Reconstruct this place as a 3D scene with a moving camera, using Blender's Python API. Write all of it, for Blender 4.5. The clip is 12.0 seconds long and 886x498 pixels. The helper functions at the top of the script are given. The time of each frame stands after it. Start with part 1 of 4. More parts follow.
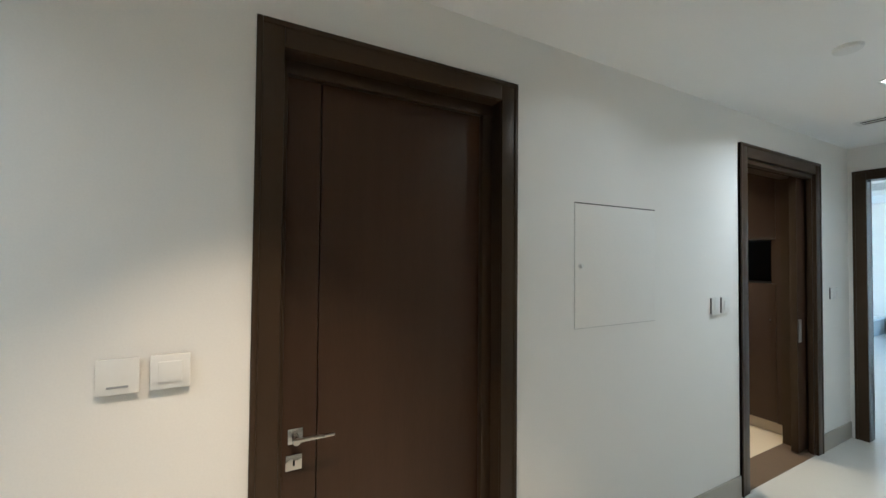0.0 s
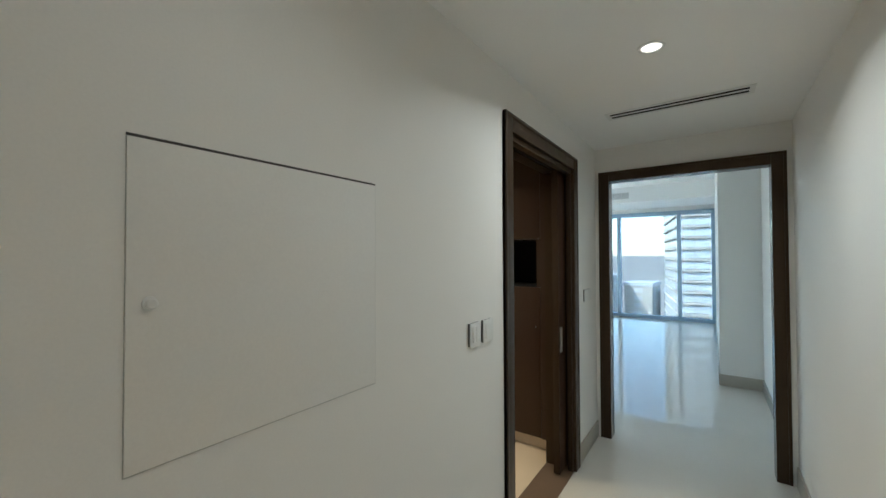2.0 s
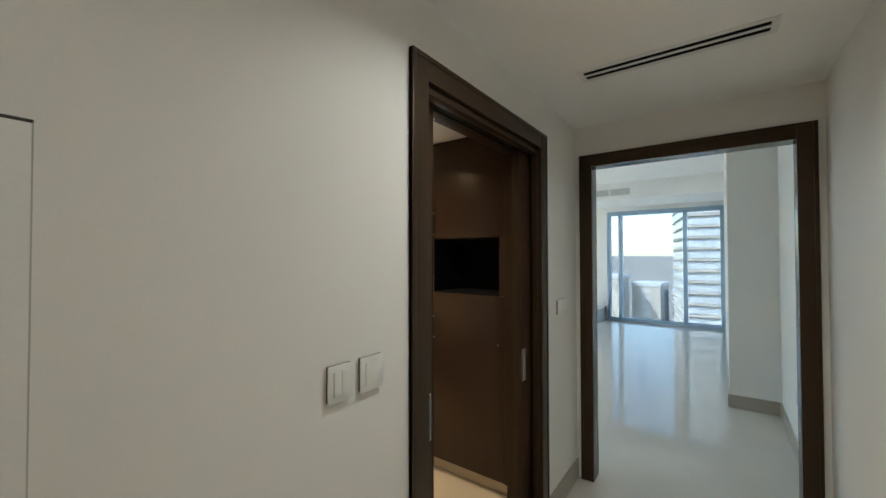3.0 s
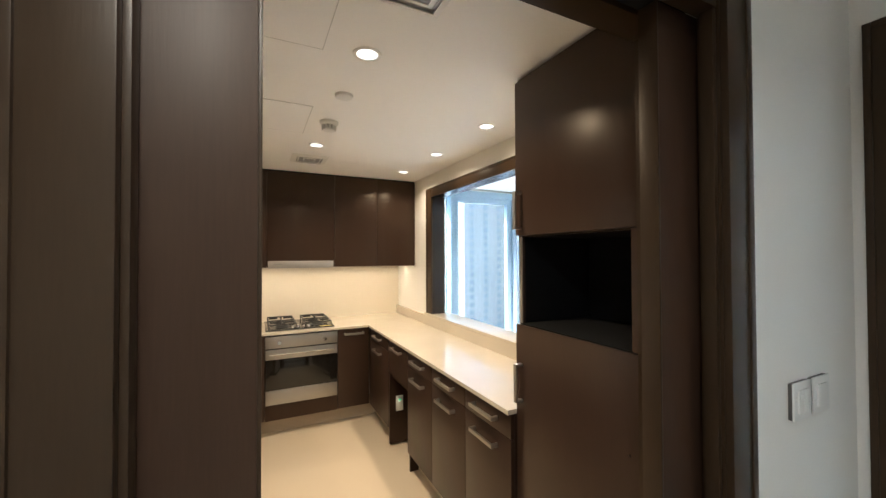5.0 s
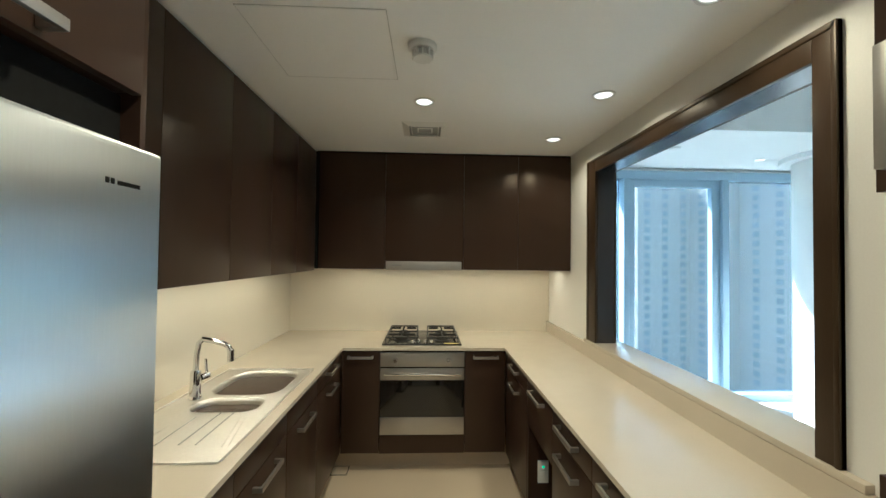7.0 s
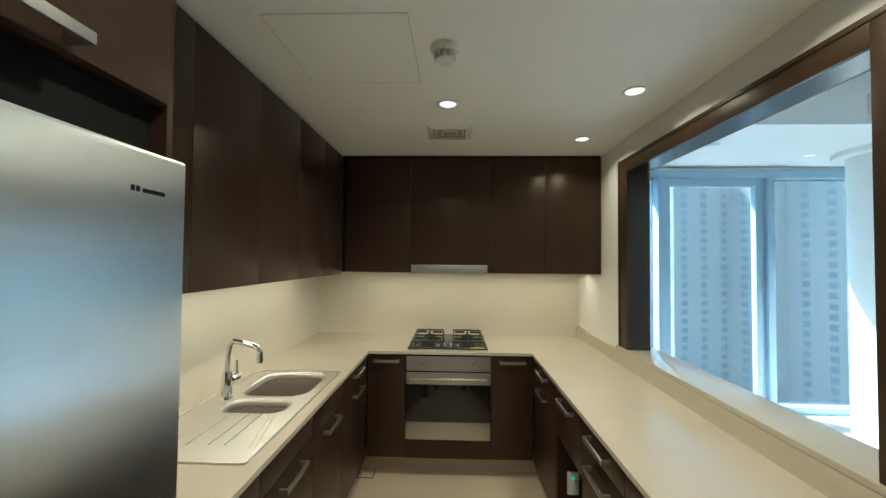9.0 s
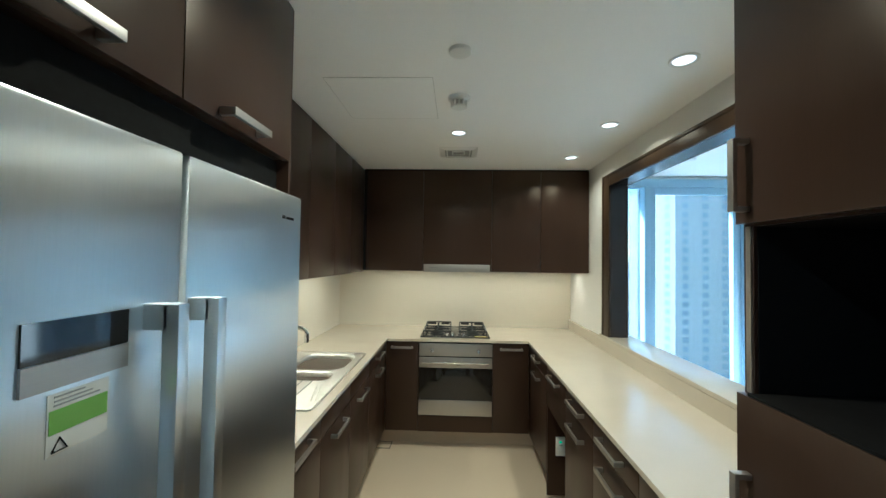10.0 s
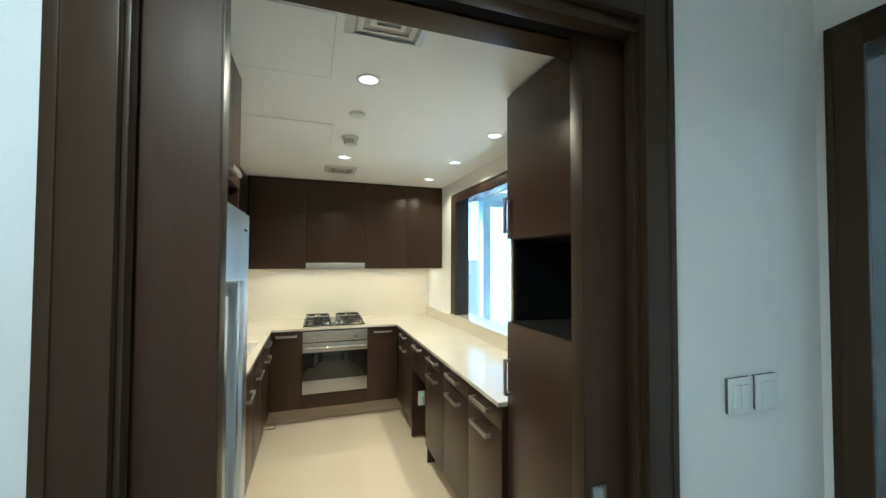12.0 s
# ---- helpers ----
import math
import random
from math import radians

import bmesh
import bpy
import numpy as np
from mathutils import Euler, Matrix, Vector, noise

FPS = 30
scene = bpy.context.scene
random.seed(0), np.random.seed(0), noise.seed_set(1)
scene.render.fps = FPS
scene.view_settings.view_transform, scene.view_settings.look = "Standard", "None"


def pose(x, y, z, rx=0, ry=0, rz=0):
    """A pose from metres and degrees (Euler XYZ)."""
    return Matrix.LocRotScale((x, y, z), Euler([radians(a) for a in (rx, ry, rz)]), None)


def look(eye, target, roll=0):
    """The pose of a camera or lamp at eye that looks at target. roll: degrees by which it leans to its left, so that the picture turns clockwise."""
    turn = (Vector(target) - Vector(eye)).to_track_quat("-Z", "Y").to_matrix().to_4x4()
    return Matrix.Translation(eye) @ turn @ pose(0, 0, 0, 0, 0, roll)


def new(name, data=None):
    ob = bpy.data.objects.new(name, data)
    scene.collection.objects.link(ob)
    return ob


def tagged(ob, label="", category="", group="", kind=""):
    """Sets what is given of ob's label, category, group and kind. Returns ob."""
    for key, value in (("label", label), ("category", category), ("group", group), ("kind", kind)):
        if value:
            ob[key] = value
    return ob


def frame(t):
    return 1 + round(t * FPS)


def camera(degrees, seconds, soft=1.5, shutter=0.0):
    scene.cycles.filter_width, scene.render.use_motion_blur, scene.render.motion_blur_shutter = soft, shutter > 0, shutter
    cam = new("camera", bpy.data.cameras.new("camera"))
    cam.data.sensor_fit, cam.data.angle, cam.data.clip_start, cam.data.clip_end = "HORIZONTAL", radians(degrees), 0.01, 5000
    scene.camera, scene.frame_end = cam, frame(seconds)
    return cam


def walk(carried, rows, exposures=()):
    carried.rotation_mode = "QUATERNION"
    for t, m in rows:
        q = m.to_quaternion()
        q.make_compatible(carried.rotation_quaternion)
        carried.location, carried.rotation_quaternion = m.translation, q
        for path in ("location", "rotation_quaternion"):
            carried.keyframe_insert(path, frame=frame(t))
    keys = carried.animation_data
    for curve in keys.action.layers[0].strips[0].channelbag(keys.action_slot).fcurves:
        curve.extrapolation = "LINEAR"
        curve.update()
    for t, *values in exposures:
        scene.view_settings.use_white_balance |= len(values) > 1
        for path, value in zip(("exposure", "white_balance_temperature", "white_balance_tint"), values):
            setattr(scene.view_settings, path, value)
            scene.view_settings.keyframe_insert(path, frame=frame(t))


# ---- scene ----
cam = camera(98.9, 12.0)

PATH = [
    (0, (-3.354, -1.250, 1.456), (-2.433, 0.525, 1.498), 0.50),
    (0.5, (-3.154, -1.033, 1.456), (-1.940, 0.556, 1.493), 0.30),
    (1, (-2.899, -0.878, 1.474), (-1.447, 0.498, 1.506), 0.20),
    (1.5, (-2.599, -0.788, 1.495), (-1.011, 0.427, 1.527), -0.00),
    (2, (-2.243, -0.799, 1.502), (-0.612, 0.358, 1.538), -0.20),
    (2.5, (-1.890, -0.804, 1.505), (-0.255, 0.347, 1.542), -0.30),
    (2.7, (-1.751, -0.809, 1.509), (-0.119, 0.346, 1.544), -0.20),
    (3.1, (-1.483, -0.812, 1.512), (0.115, 0.390, 1.547), -0.11),
    (3.5, (-1.235, -0.794, 1.511), (0.278, 0.514, 1.550), -0.16),
    (3.9, (-1.003, -0.746, 1.513), (0.382, 0.696, 1.555), -0.26),
    (4.3, (-0.785, -0.659, 1.526), (0.439, 0.922, 1.562), -0.30),
    (4.5, (-0.676, -0.607, 1.539), (0.461, 1.038, 1.566), -0.30),
    (5, (-0.430, -0.454, 1.550), (0.456, 1.339, 1.581), -0.20),
    (5.5, (-0.264, -0.237, 1.549), (0.352, 1.665, 1.578), -0.00),
    (6, (-0.177, -0.040, 1.546), (0.207, 1.922, 1.578), 0.45),
    (6.5, (-0.090, 0.170, 1.544), (0.118, 2.159, 1.582), 0.50),
    (7, (-0.033, 0.382, 1.538), (0.050, 2.380, 1.578), 0.65),
    (7.5, (-0.013, 0.541, 1.527), (-0.009, 2.540, 1.575), 0.60),
    (7.7, (-0.009, 0.584, 1.526), (-0.026, 2.583, 1.574), 0.56),
    (8, (-0.006, 0.606, 1.528), (-0.044, 2.605, 1.576), 0.51),
    (8.4, (-0.006, 0.568, 1.533), (-0.059, 2.567, 1.583), 0.48),
    (8.8, (-0.011, 0.470, 1.539), (-0.072, 2.468, 1.592), 0.49),
    (9.2, (-0.024, 0.329, 1.543), (-0.090, 2.327, 1.597), 0.58),
    (9.5, (-0.038, 0.205, 1.542), (-0.111, 2.203, 1.596), 0.70),
    (10, (-0.062, -0.015, 1.543), (-0.132, 1.983, 1.597), 0.80),
    (10.5, (-0.078, -0.248, 1.556), (-0.108, 1.751, 1.612), 0.60),
    (11, (-0.122, -0.432, 1.548), (-0.030, 1.566, 1.594), 0.60),
    (11.5, (-0.221, -0.579, 1.547), (0.095, 1.395, 1.597), 0.30),
    (12, (-0.273, -0.683, 1.537), (0.376, 1.208, 1.592), 0.20),
]
walk(cam, [(t, look(eye, target, roll)) for t, eye, target, roll in PATH],
     exposures=[(0.0, 4.49, 4950, 3), (0.5, 4.52, 5200, 3), (1.0, 4.52, 5150, 3), (1.5, 4.3, 5200, 2), (2.5, 3.87, 5600, 4), (4.3, 3.85, 6100, 9), (5.0, 4.47, 5450, 9), (5.5, 4.42, 5150, 7), (6.0, 4.18, 4970, -3), (6.5, 4.01, 4920, -4), (7.5, 3.66, 4880, -3), (9.5, 3.66, 4670, -7), (10.0, 3.96, 4420, -7), (10.5, 4.21, 4420, -7), (11.0, 4.55, 4550, -6), (11.5, 4.42, 4500, -7), (12.0, 4.52, 4500, -7)])

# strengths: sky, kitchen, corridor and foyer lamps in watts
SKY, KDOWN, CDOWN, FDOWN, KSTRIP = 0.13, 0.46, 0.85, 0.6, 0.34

# ---------------------------------------------------------------- world, sun, exposure
world = bpy.data.worlds.new("hazy_sky")
scene.world = world
world.use_nodes = True
wn = world.node_tree
sky = wn.nodes.new("ShaderNodeTexSky")
sky.sky_type, sky.sun_disc = "NISHITA", False
sky.sun_elevation, sky.sun_rotation = radians(46.7), radians(315)
sky.air_density, sky.dust_density, sky.ozone_density = 1.0, 0.7, 1.0
wn.nodes["Background"].inputs["Strength"].default_value = SKY
wn.links.new(sky.outputs[0], wn.nodes["Background"].inputs["Color"])

sun = new("sun", bpy.data.lights.new("sun", "SUN"))
sun.data.energy, sun.data.angle, sun.data.color = 2.0, radians(0.6), (1, 0.95, 0.88)
sun.matrix_world = look((-20, 20, 30), (0, 0, 0))


def disc_lamp(x, y, z, watts, colour, size=0.07, spread=130):
    la = bpy.data.lights.new("downlight_lamp", "AREA")
    la.shape, la.size, la.energy, la.color, la.spread = "DISK", size, watts, colour, radians(spread)
    ob = new("downlight_lamp", la)
    ob.location = (x, y, z)
    return ob


def strip_lamp(x, y, z, length, watts, colour, turn=0):
    la = bpy.data.lights.new("strip_lamp", "AREA")
    la.shape, la.size, la.size_y, la.energy, la.color = "RECTANGLE", length, 0.012, watts, colour
    ob = new("strip_lamp", la)
    ob.location, ob.rotation_euler = (x, y, z), (0, 0, radians(turn))
    return ob


# ---------------------------------------------------------------- materials
def mat(name, colour, rough=0.5, metal=0.0, coat=0.0, var=0.08, scale=3.0, fine=60.0, bump=0.0, stretch=(1, 1, 1), spec=0.5, rvar=0.05):
    m = bpy.data.materials.new(name)
    m.use_nodes = True
    nt = m.node_tree
    b = nt.nodes["Principled BSDF"]
    tc = nt.nodes.new("ShaderNodeTexCoord")
    mp = nt.nodes.new("ShaderNodeMapping")
    mp.inputs["Scale"].default_value = stretch
    nt.links.new(tc.outputs["Object"], mp.inputs["Vector"])
    n1, n2 = nt.nodes.new("ShaderNodeTexNoise"), nt.nodes.new("ShaderNodeTexNoise")
    n1.inputs["Scale"].default_value, n2.inputs["Scale"].default_value = scale, fine
    n1.inputs["Detail"].default_value, n2.inputs["Detail"].default_value = 4, 3
    for n in (n1, n2):
        nt.links.new(mp.outputs[0], n.inputs["Vector"])
    add = nt.nodes.new("ShaderNodeMath")
    add.operation = "ADD"
    nt.links.new(n1.outputs["Fac"], add.inputs[0])
    nt.links.new(n2.outputs["Fac"], add.inputs[1])
    mr = nt.nodes.new("ShaderNodeMapRange")
    mr.inputs["From Min"].default_value, mr.inputs["From Max"].default_value = 0.6, 1.4
    mr.inputs["To Min"].default_value, mr.inputs["To Max"].default_value = 1 - var, 1 + var
    nt.links.new(add.outputs[0], mr.inputs["Value"])
    mul = nt.nodes.new("ShaderNodeVectorMath")
    mul.operation = "SCALE"
    mul.inputs[0].default_value = colour
    nt.links.new(mr.outputs[0], mul.inputs["Scale"])
    nt.links.new(mul.outputs[0], b.inputs["Base Color"])
    rr = nt.nodes.new("ShaderNodeMapRange")
    rr.inputs["To Min"].default_value, rr.inputs["To Max"].default_value = max(0.02, rough - rvar), rough + rvar
    nt.links.new(n1.outputs["Fac"], rr.inputs["Value"])
    nt.links.new(rr.outputs[0], b.inputs["Roughness"])
    b.inputs["Metallic"].default_value = metal
    b.inputs["Coat Weight"].default_value = coat
    b.inputs["Coat Roughness"].default_value = 0.18
    b.inputs["Specular IOR Level"].default_value = spec
    if bump:
        bp = nt.nodes.new("ShaderNodeBump")
        bp.inputs["Strength"].default_value, bp.inputs["Distance"].default_value = bump, 0.002
        nt.links.new(n2.outputs["Fac"], bp.inputs["Height"])
        nt.links.new(bp.outputs[0], b.inputs["Normal"])
    return m


def glow(name, colour, strength):
    m = bpy.data.materials.new(name)
    m.use_nodes = True
    b = m.node_tree.nodes["Principled BSDF"]
    b.inputs["Base Color"].default_value = (*colour, 1)
    b.inputs["Emission Color"].default_value = (*colour, 1)
    b.inputs["Emission Strength"].default_value = strength
    return m


def glass_mat(name, tint, rough=0.0):
    m = bpy.data.materials.new(name)
    m.use_nodes = True
    b = m.node_tree.nodes["Principled BSDF"]
    b.inputs["Base Color"].default_value = (*tint, 1)
    b.inputs["Roughness"].default_value = rough
    b.inputs["Transmission Weight"].default_value = 1
    b.inputs["IOR"].default_value = 1.02
    return m


PAINT = mat("wall_paint", (0.84, 0.83, 0.79), 0.55, var=0.03, scale=1.2, fine=180, bump=0.05)
CEIL = mat("ceiling_paint", (0.91, 0.91, 0.89), 0.6, var=0.02, scale=1.5, fine=160, bump=0.04)
WOOD = mat("wenge_veneer", (0.041, 0.024, 0.0165), 0.30, coat=0.0, spec=0.32, var=0.075, scale=2.0, fine=34, bump=0.015, stretch=(9, 9, 0.7))
WOODX = mat("wenge_veneer_lengthwise", (0.041, 0.024, 0.0165), 0.30, coat=0.0, spec=0.32, var=0.075, scale=2.0, fine=34, bump=0.015, stretch=(0.7, 0.7, 9))
DOORW = mat("dark_stained_door_veneer", (0.050, 0.027, 0.016), 0.44, coat=0.0, spec=0.3, var=0.12, scale=2.0, fine=30, bump=0.06, stretch=(10, 10, 0.6))
TRIMW = mat("dark_stained_architrave", (0.039, 0.024, 0.013), 0.36, coat=0.0, spec=0.32, var=0.12, scale=2.0, fine=30, bump=0.06, stretch=(10, 10, 0.8))
QUARTZ = mat("cream_quartz_worktop", (0.58, 0.52, 0.42), 0.2, var=0.05, scale=4, fine=320, spec=0.55)
SPLASH = mat("cream_stone_backsplash", (0.76, 0.70, 0.58), 0.3, var=0.04, scale=2.0, fine=220)
TILE = mat("polished_porcelain_floor", (0.66, 0.64, 0.58), 0.045, var=0.04, scale=2.5, fine=90, spec=0.6, rvar=0.008)
KTILE = mat("beige_kitchen_porcelain", (0.70, 0.59, 0.43), 0.28, var=0.03, scale=1.2, fine=160, rvar=0.015)
SKIRT = mat("beige_tile_skirting", (0.40, 0.37, 0.31), 0.3, var=0.06, scale=3, fine=90)
PLINTH = mat("beige_tile_plinth", (0.58, 0.49, 0.36), 0.3, var=0.05, scale=3, fine=90)
THRESH = mat("brown_stone_threshold", (0.17, 0.12, 0.08), 0.3, var=0.12, scale=6, fine=80)
STEEL = mat("brushed_steel", (0.80, 0.84, 0.87), 0.31, 1.0, var=0.03, scale=1.5, fine=300, stretch=(1, 1, 0.05), rvar=0.01)


def brushed(m, amount, along):
    """Brushed metal: reflections spread along one direction."""
    nt = m.node_tree
    b = nt.nodes["Principled BSDF"]
    c = nt.nodes.new("ShaderNodeCombineXYZ")
    for k in range(3):
        c.inputs[k].default_value = along[k]
    nt.links.new(c.outputs[0], b.inputs["Tangent"])
    b.inputs["Anisotropic"].default_value = amount


for m in (WOOD, WOODX, DOORW, TRIMW):
    m.node_tree.nodes["Principled BSDF"].inputs["Specular Tint"].default_value = (1.0, 0.88, 0.72, 1)
brushed(STEEL, 0.9, (0, 1, 0))
STEELH = mat("brushed_steel_lengthwise", (0.50, 0.485, 0.46), 0.42, 1.0, var=0.04, scale=2, fine=200, stretch=(0.05, 0.05, 1), rvar=0.02)
SINKST = mat("satin_sink_steel", (0.80, 0.78, 0.74), 0.40, 1.0, var=0.05, scale=5, fine=90, rvar=0.05)
CHROME = mat("chrome", (0.75, 0.75, 0.75), 0.07, 1.0, var=0.02)
NICKEL = mat("satin_nickel", (0.55, 0.53, 0.49), 0.28, 1.0, var=0.04)
BLACKG = mat("black_oven_glass", (0.012, 0.011, 0.01), 0.06, var=0.1, spec=0.6)
HOBG = mat("dark_hob_steel", (0.10, 0.10, 0.10), 0.16, 0.6, var=0.05)
IRON = mat("cast_iron", (0.02, 0.02, 0.02), 0.5, var=0.2, fine=200, bump=0.2)
# near-black, also paints the shade in the refrigerator and wall cabinet gaps
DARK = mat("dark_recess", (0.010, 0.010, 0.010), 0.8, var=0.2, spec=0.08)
WHITEP = mat("white_plastic", (0.78, 0.78, 0.75), 0.3, var=0.02)
GREYP = mat("grey_plastic", (0.35, 0.36, 0.36), 0.4, var=0.04)
# pale grey plastic, also the shade painted into the diffuser throat
SHADE = mat("pale_grey_plastic_and_shade", (0.5, 0.5, 0.48), 0.45, var=0.04)
# dark colour for the shadow painted along switch plate edges
SHADOWP = mat("plate_edge_shadow", (0.10, 0.095, 0.09), 0.5, var=0.04)
GREEN = mat("green_print", (0.24, 0.47, 0.08), 0.4, var=0.03)
YELLOW = mat("yellow_print", (0.62, 0.52, 0.08), 0.4, var=0.03)
LACQ = mat("dark_lacquered_lining", (0.030, 0.022, 0.017), 0.24, spec=0.6, var=0.03, rvar=0.008, scale=2.0, fine=30, stretch=(10, 10, 0.8))
LED = glow("green_indicator", (0.1, 0.8, 0.35), 0.06)
LENS = glow("frosted_lamp_lens", (1.0, 0.86, 0.66), 0.16)
ALU = mat("blue_grey_aluminium", (0.34, 0.45, 0.56), 0.4, 0.1, var=0.04)
GLASS = glass_mat("tinted_window_glass", (0.14, 0.15, 0.145))
# distance haze is painted in: pale render, windows of low contrast
TOWER = mat("haze_pale_tower_render", (0.86, 0.80, 0.71), 0.7, var=0.06, scale=0.05, fine=0.6)
# darker copy of the tower render, holds down the glare on sunlit blocks
TOWERS = mat("tower_render_dimmed_for_sun", (0.50, 0.47, 0.42), 0.7, var=0.06, scale=0.05, fine=0.6)
TOWERW = mat("haze_pale_window_band", (0.58, 0.61, 0.63), 0.3, var=0.15, scale=0.1, fine=0.9)
SAND = mat("city_ground", (0.27, 0.25, 0.22), 0.9, var=0.2, scale=0.01, fine=0.1)
GROUT = mat("dark_gap", (0.06, 0.055, 0.05), 0.7, var=0.1)

# ---------------------------------------------------------------- mesh helpers
ORIGIN = {}


def box(bm, x0, x1, y0, y1, z0, z1, bev=0.0):
    x0, x1, y0, y1, z0, z1 = min(x0, x1), max(x0, x1), min(y0, y1), max(y0, y1), min(z0, z1), max(z0, z1)
    v = [bm.verts.new((x, y, z)) for z in (z0, z1) for y in (y0, y1) for x in (x0, x1)]
    f = [bm.faces.new([v[i] for i in q]) for q in ((0, 2, 3, 1), (4, 5, 7, 6), (0, 1, 5, 4), (2, 6, 7, 3), (0, 4, 6, 2), (1, 3, 7, 5))]
    if bev:
        es = list({e for g in f for e in g.edges})
        bmesh.ops.bevel(bm, geom=es, offset=bev, segments=2, affect="EDGES", profile=0.6)
    return bm


def bx(*a, bev=0.0):
    return box(bmesh.new(), *a, bev=bev)


def lathe(bm, prof, at, axis="z", seg=28):
    """Turns a profile of (radius, height) about an axis through at."""
    rings = []
    for r, h in prof:
        ring = []
        for i in range(seg):
            a = 2 * math.pi * i / seg
            p = (r * math.cos(a), r * math.sin(a), h)
            if axis == "y":
                p = (p[0], p[2], p[1])
            elif axis == "x":
                p = (p[2], p[0], p[1])
            ring.append(bm.verts.new((at[0] + p[0], at[1] + p[1], at[2] + p[2])))
        rings.append(ring)
    for a, b in zip(rings, rings[1:]):
        for i in range(seg):
            bm.faces.new((a[i], a[(i + 1) % seg], b[(i + 1) % seg], b[i]))
    for ring, r in ((rings[0], prof[0][0]), (rings[-1], prof[-1][0])):
        if r > 1e-4:
            bm.faces.new(ring)
    bmesh.ops.recalc_face_normals(bm, faces=bm.faces)
    return bm


def tube(bm, pts, r, seg=20):
    pts = [Vector(p) for p in pts]
    rings = []
    for i, p in enumerate(pts):
        d = (pts[min(i + 1, len(pts) - 1)] - pts[max(i - 1, 0)]).normalized()
        u = d.cross(Vector((0.31, 0.9, 0.11))).normalized()
        w = d.cross(u)
        rings.append([bm.verts.new(p + r * (math.cos(2 * math.pi * k / seg) * u + math.sin(2 * math.pi * k / seg) * w)) for k in range(seg)])
    for a, b in zip(rings, rings[1:]):
        for k in range(seg):
            bm.faces.new((a[k], a[(k + 1) % seg], b[(k + 1) % seg], b[k]))
    bm.faces.new(rings[0])
    bm.faces.new(rings[-1])
    bmesh.ops.recalc_face_normals(bm, faces=bm.faces)
    return bm


def smooth(me, angle=24):
    for p in me.polygons:
        p.use_smooth = True
    me.set_sharp_from_angle(angle=radians(angle))


def mesh_of(name, bm, material, at=(0, 0, 0)):
    bmesh.ops.recalc_face_normals(bm, faces=bm.faces)
    bmesh.ops.translate(bm, verts=bm.verts, vec=-Vector(at))
    me = bpy.data.meshes.new(name)
    bm.to_mesh(me)
    bm.free()
    me.materials.append(material)
    smooth(me)
    return me


def thing(name, at, label, category, group="", kind=""):
    ob = new(name)
    ob.empty_display_size = 0.05
    ob.location = at
    ORIGIN[ob.name] = Vector(at)
    return tagged(ob, label, category, group, kind)


def part(name, bm, material, parent, label=""):
    at = ORIGIN[parent.name]
    ob = new(name, mesh_of(name, bm, material, at))
    ob.parent = parent
    ORIGIN[ob.name] = at
    return tagged(ob, label)


def solo(name, bm, material, label, category, group="", kind="", at=None):
    """A thing that is one mesh."""
    at = at or (0, 0, 0)
    ob = new(name, mesh_of(name, bm, material, at))
    ob.location = at
    ORIGIN[ob.name] = Vector(at)
    return tagged(ob, label, category, group, kind)


def struct(name, bm, material, label, category):
    return solo(name, bm, material, label, category, kind="structure")


# ---------------------------------------------------------------- plan
KC, CC, LC = 2.31, 2.39, 2.95      # ceilings: kitchen, corridor, living room
WX0, WX1, WX3 = 1.05, 1.155, 1.205              # wall between kitchen and living room
KX0, KY0, KY1 = -1.22, 0.20, 3.72  # kitchen's far sides
DX0, DX1, DZ = -0.552, 0.45, 2.105  # kitchen doorway
FX0, FX1, FZ = -3.26, -2.45, 2.09  # closed door
EY0, EY1, EZ = -1.13, -0.11, 2.11  # opening to the living room
PY0, PY1, PZ0, PZ1 = 1.388, 2.752, 1.0, 2.092  # serving hatch
WIN_X, WIN_Y = 8.0, 4.45

# ---------------------------------------------------------------- floors and ceilings
struct("floor_hall", bx(-6, WIN_X + 0.3, -3.0, 0.0, -0.12, 0.0), TILE, "polished pale porcelain tile floor", "floor")
struct("floor_living", bx(WX1, WIN_X + 0.3, 0.0, WIN_Y + 0.3, -0.12, 0.0), TILE, "polished pale porcelain tile floor", "floor")
struct("floor_kitchen", bx(KX0 - 0.2, WX1, KY0, KY1 + 0.2, -0.12, 0.0), KTILE, "matt beige porcelain kitchen floor", "floor")
struct("floor_threshold", bx(-4, WX1, 0.0, KY0, -0.12, 0.002), THRESH, "brown stone threshold in the kitchen doorway", "threshold")
struct("ceiling_hall", bx(-6, 1.11, -3.0, 0.0, CC, CC + 0.3), CEIL, "white painted plasterboard ceiling", "ceiling")
struct("ceiling_kitchen", bx(KX0 - 0.2, WX0, KY0, KY1 + 0.2, KC, KC + 0.3), CEIL, "white painted plasterboard ceiling", "ceiling")
bm = bmesh.new()
box(bm, 1.11, WIN_X + 0.3, -1.5, WIN_Y + 0.3, LC, LC + 0.2)
box(bm, 6.6, WIN_X + 0.3, -1.5, WIN_Y + 0.3, 2.62, LC)
box(bm, WX1, 6.6, 3.2, WIN_Y + 0.3, 2.54, LC)
box(bm, WX1, 2.3, -1.5, 3.2, 2.62, LC)
struct("ceiling_living", bm, CEIL, "white ceiling with a raised tray and lower margins", "ceiling")

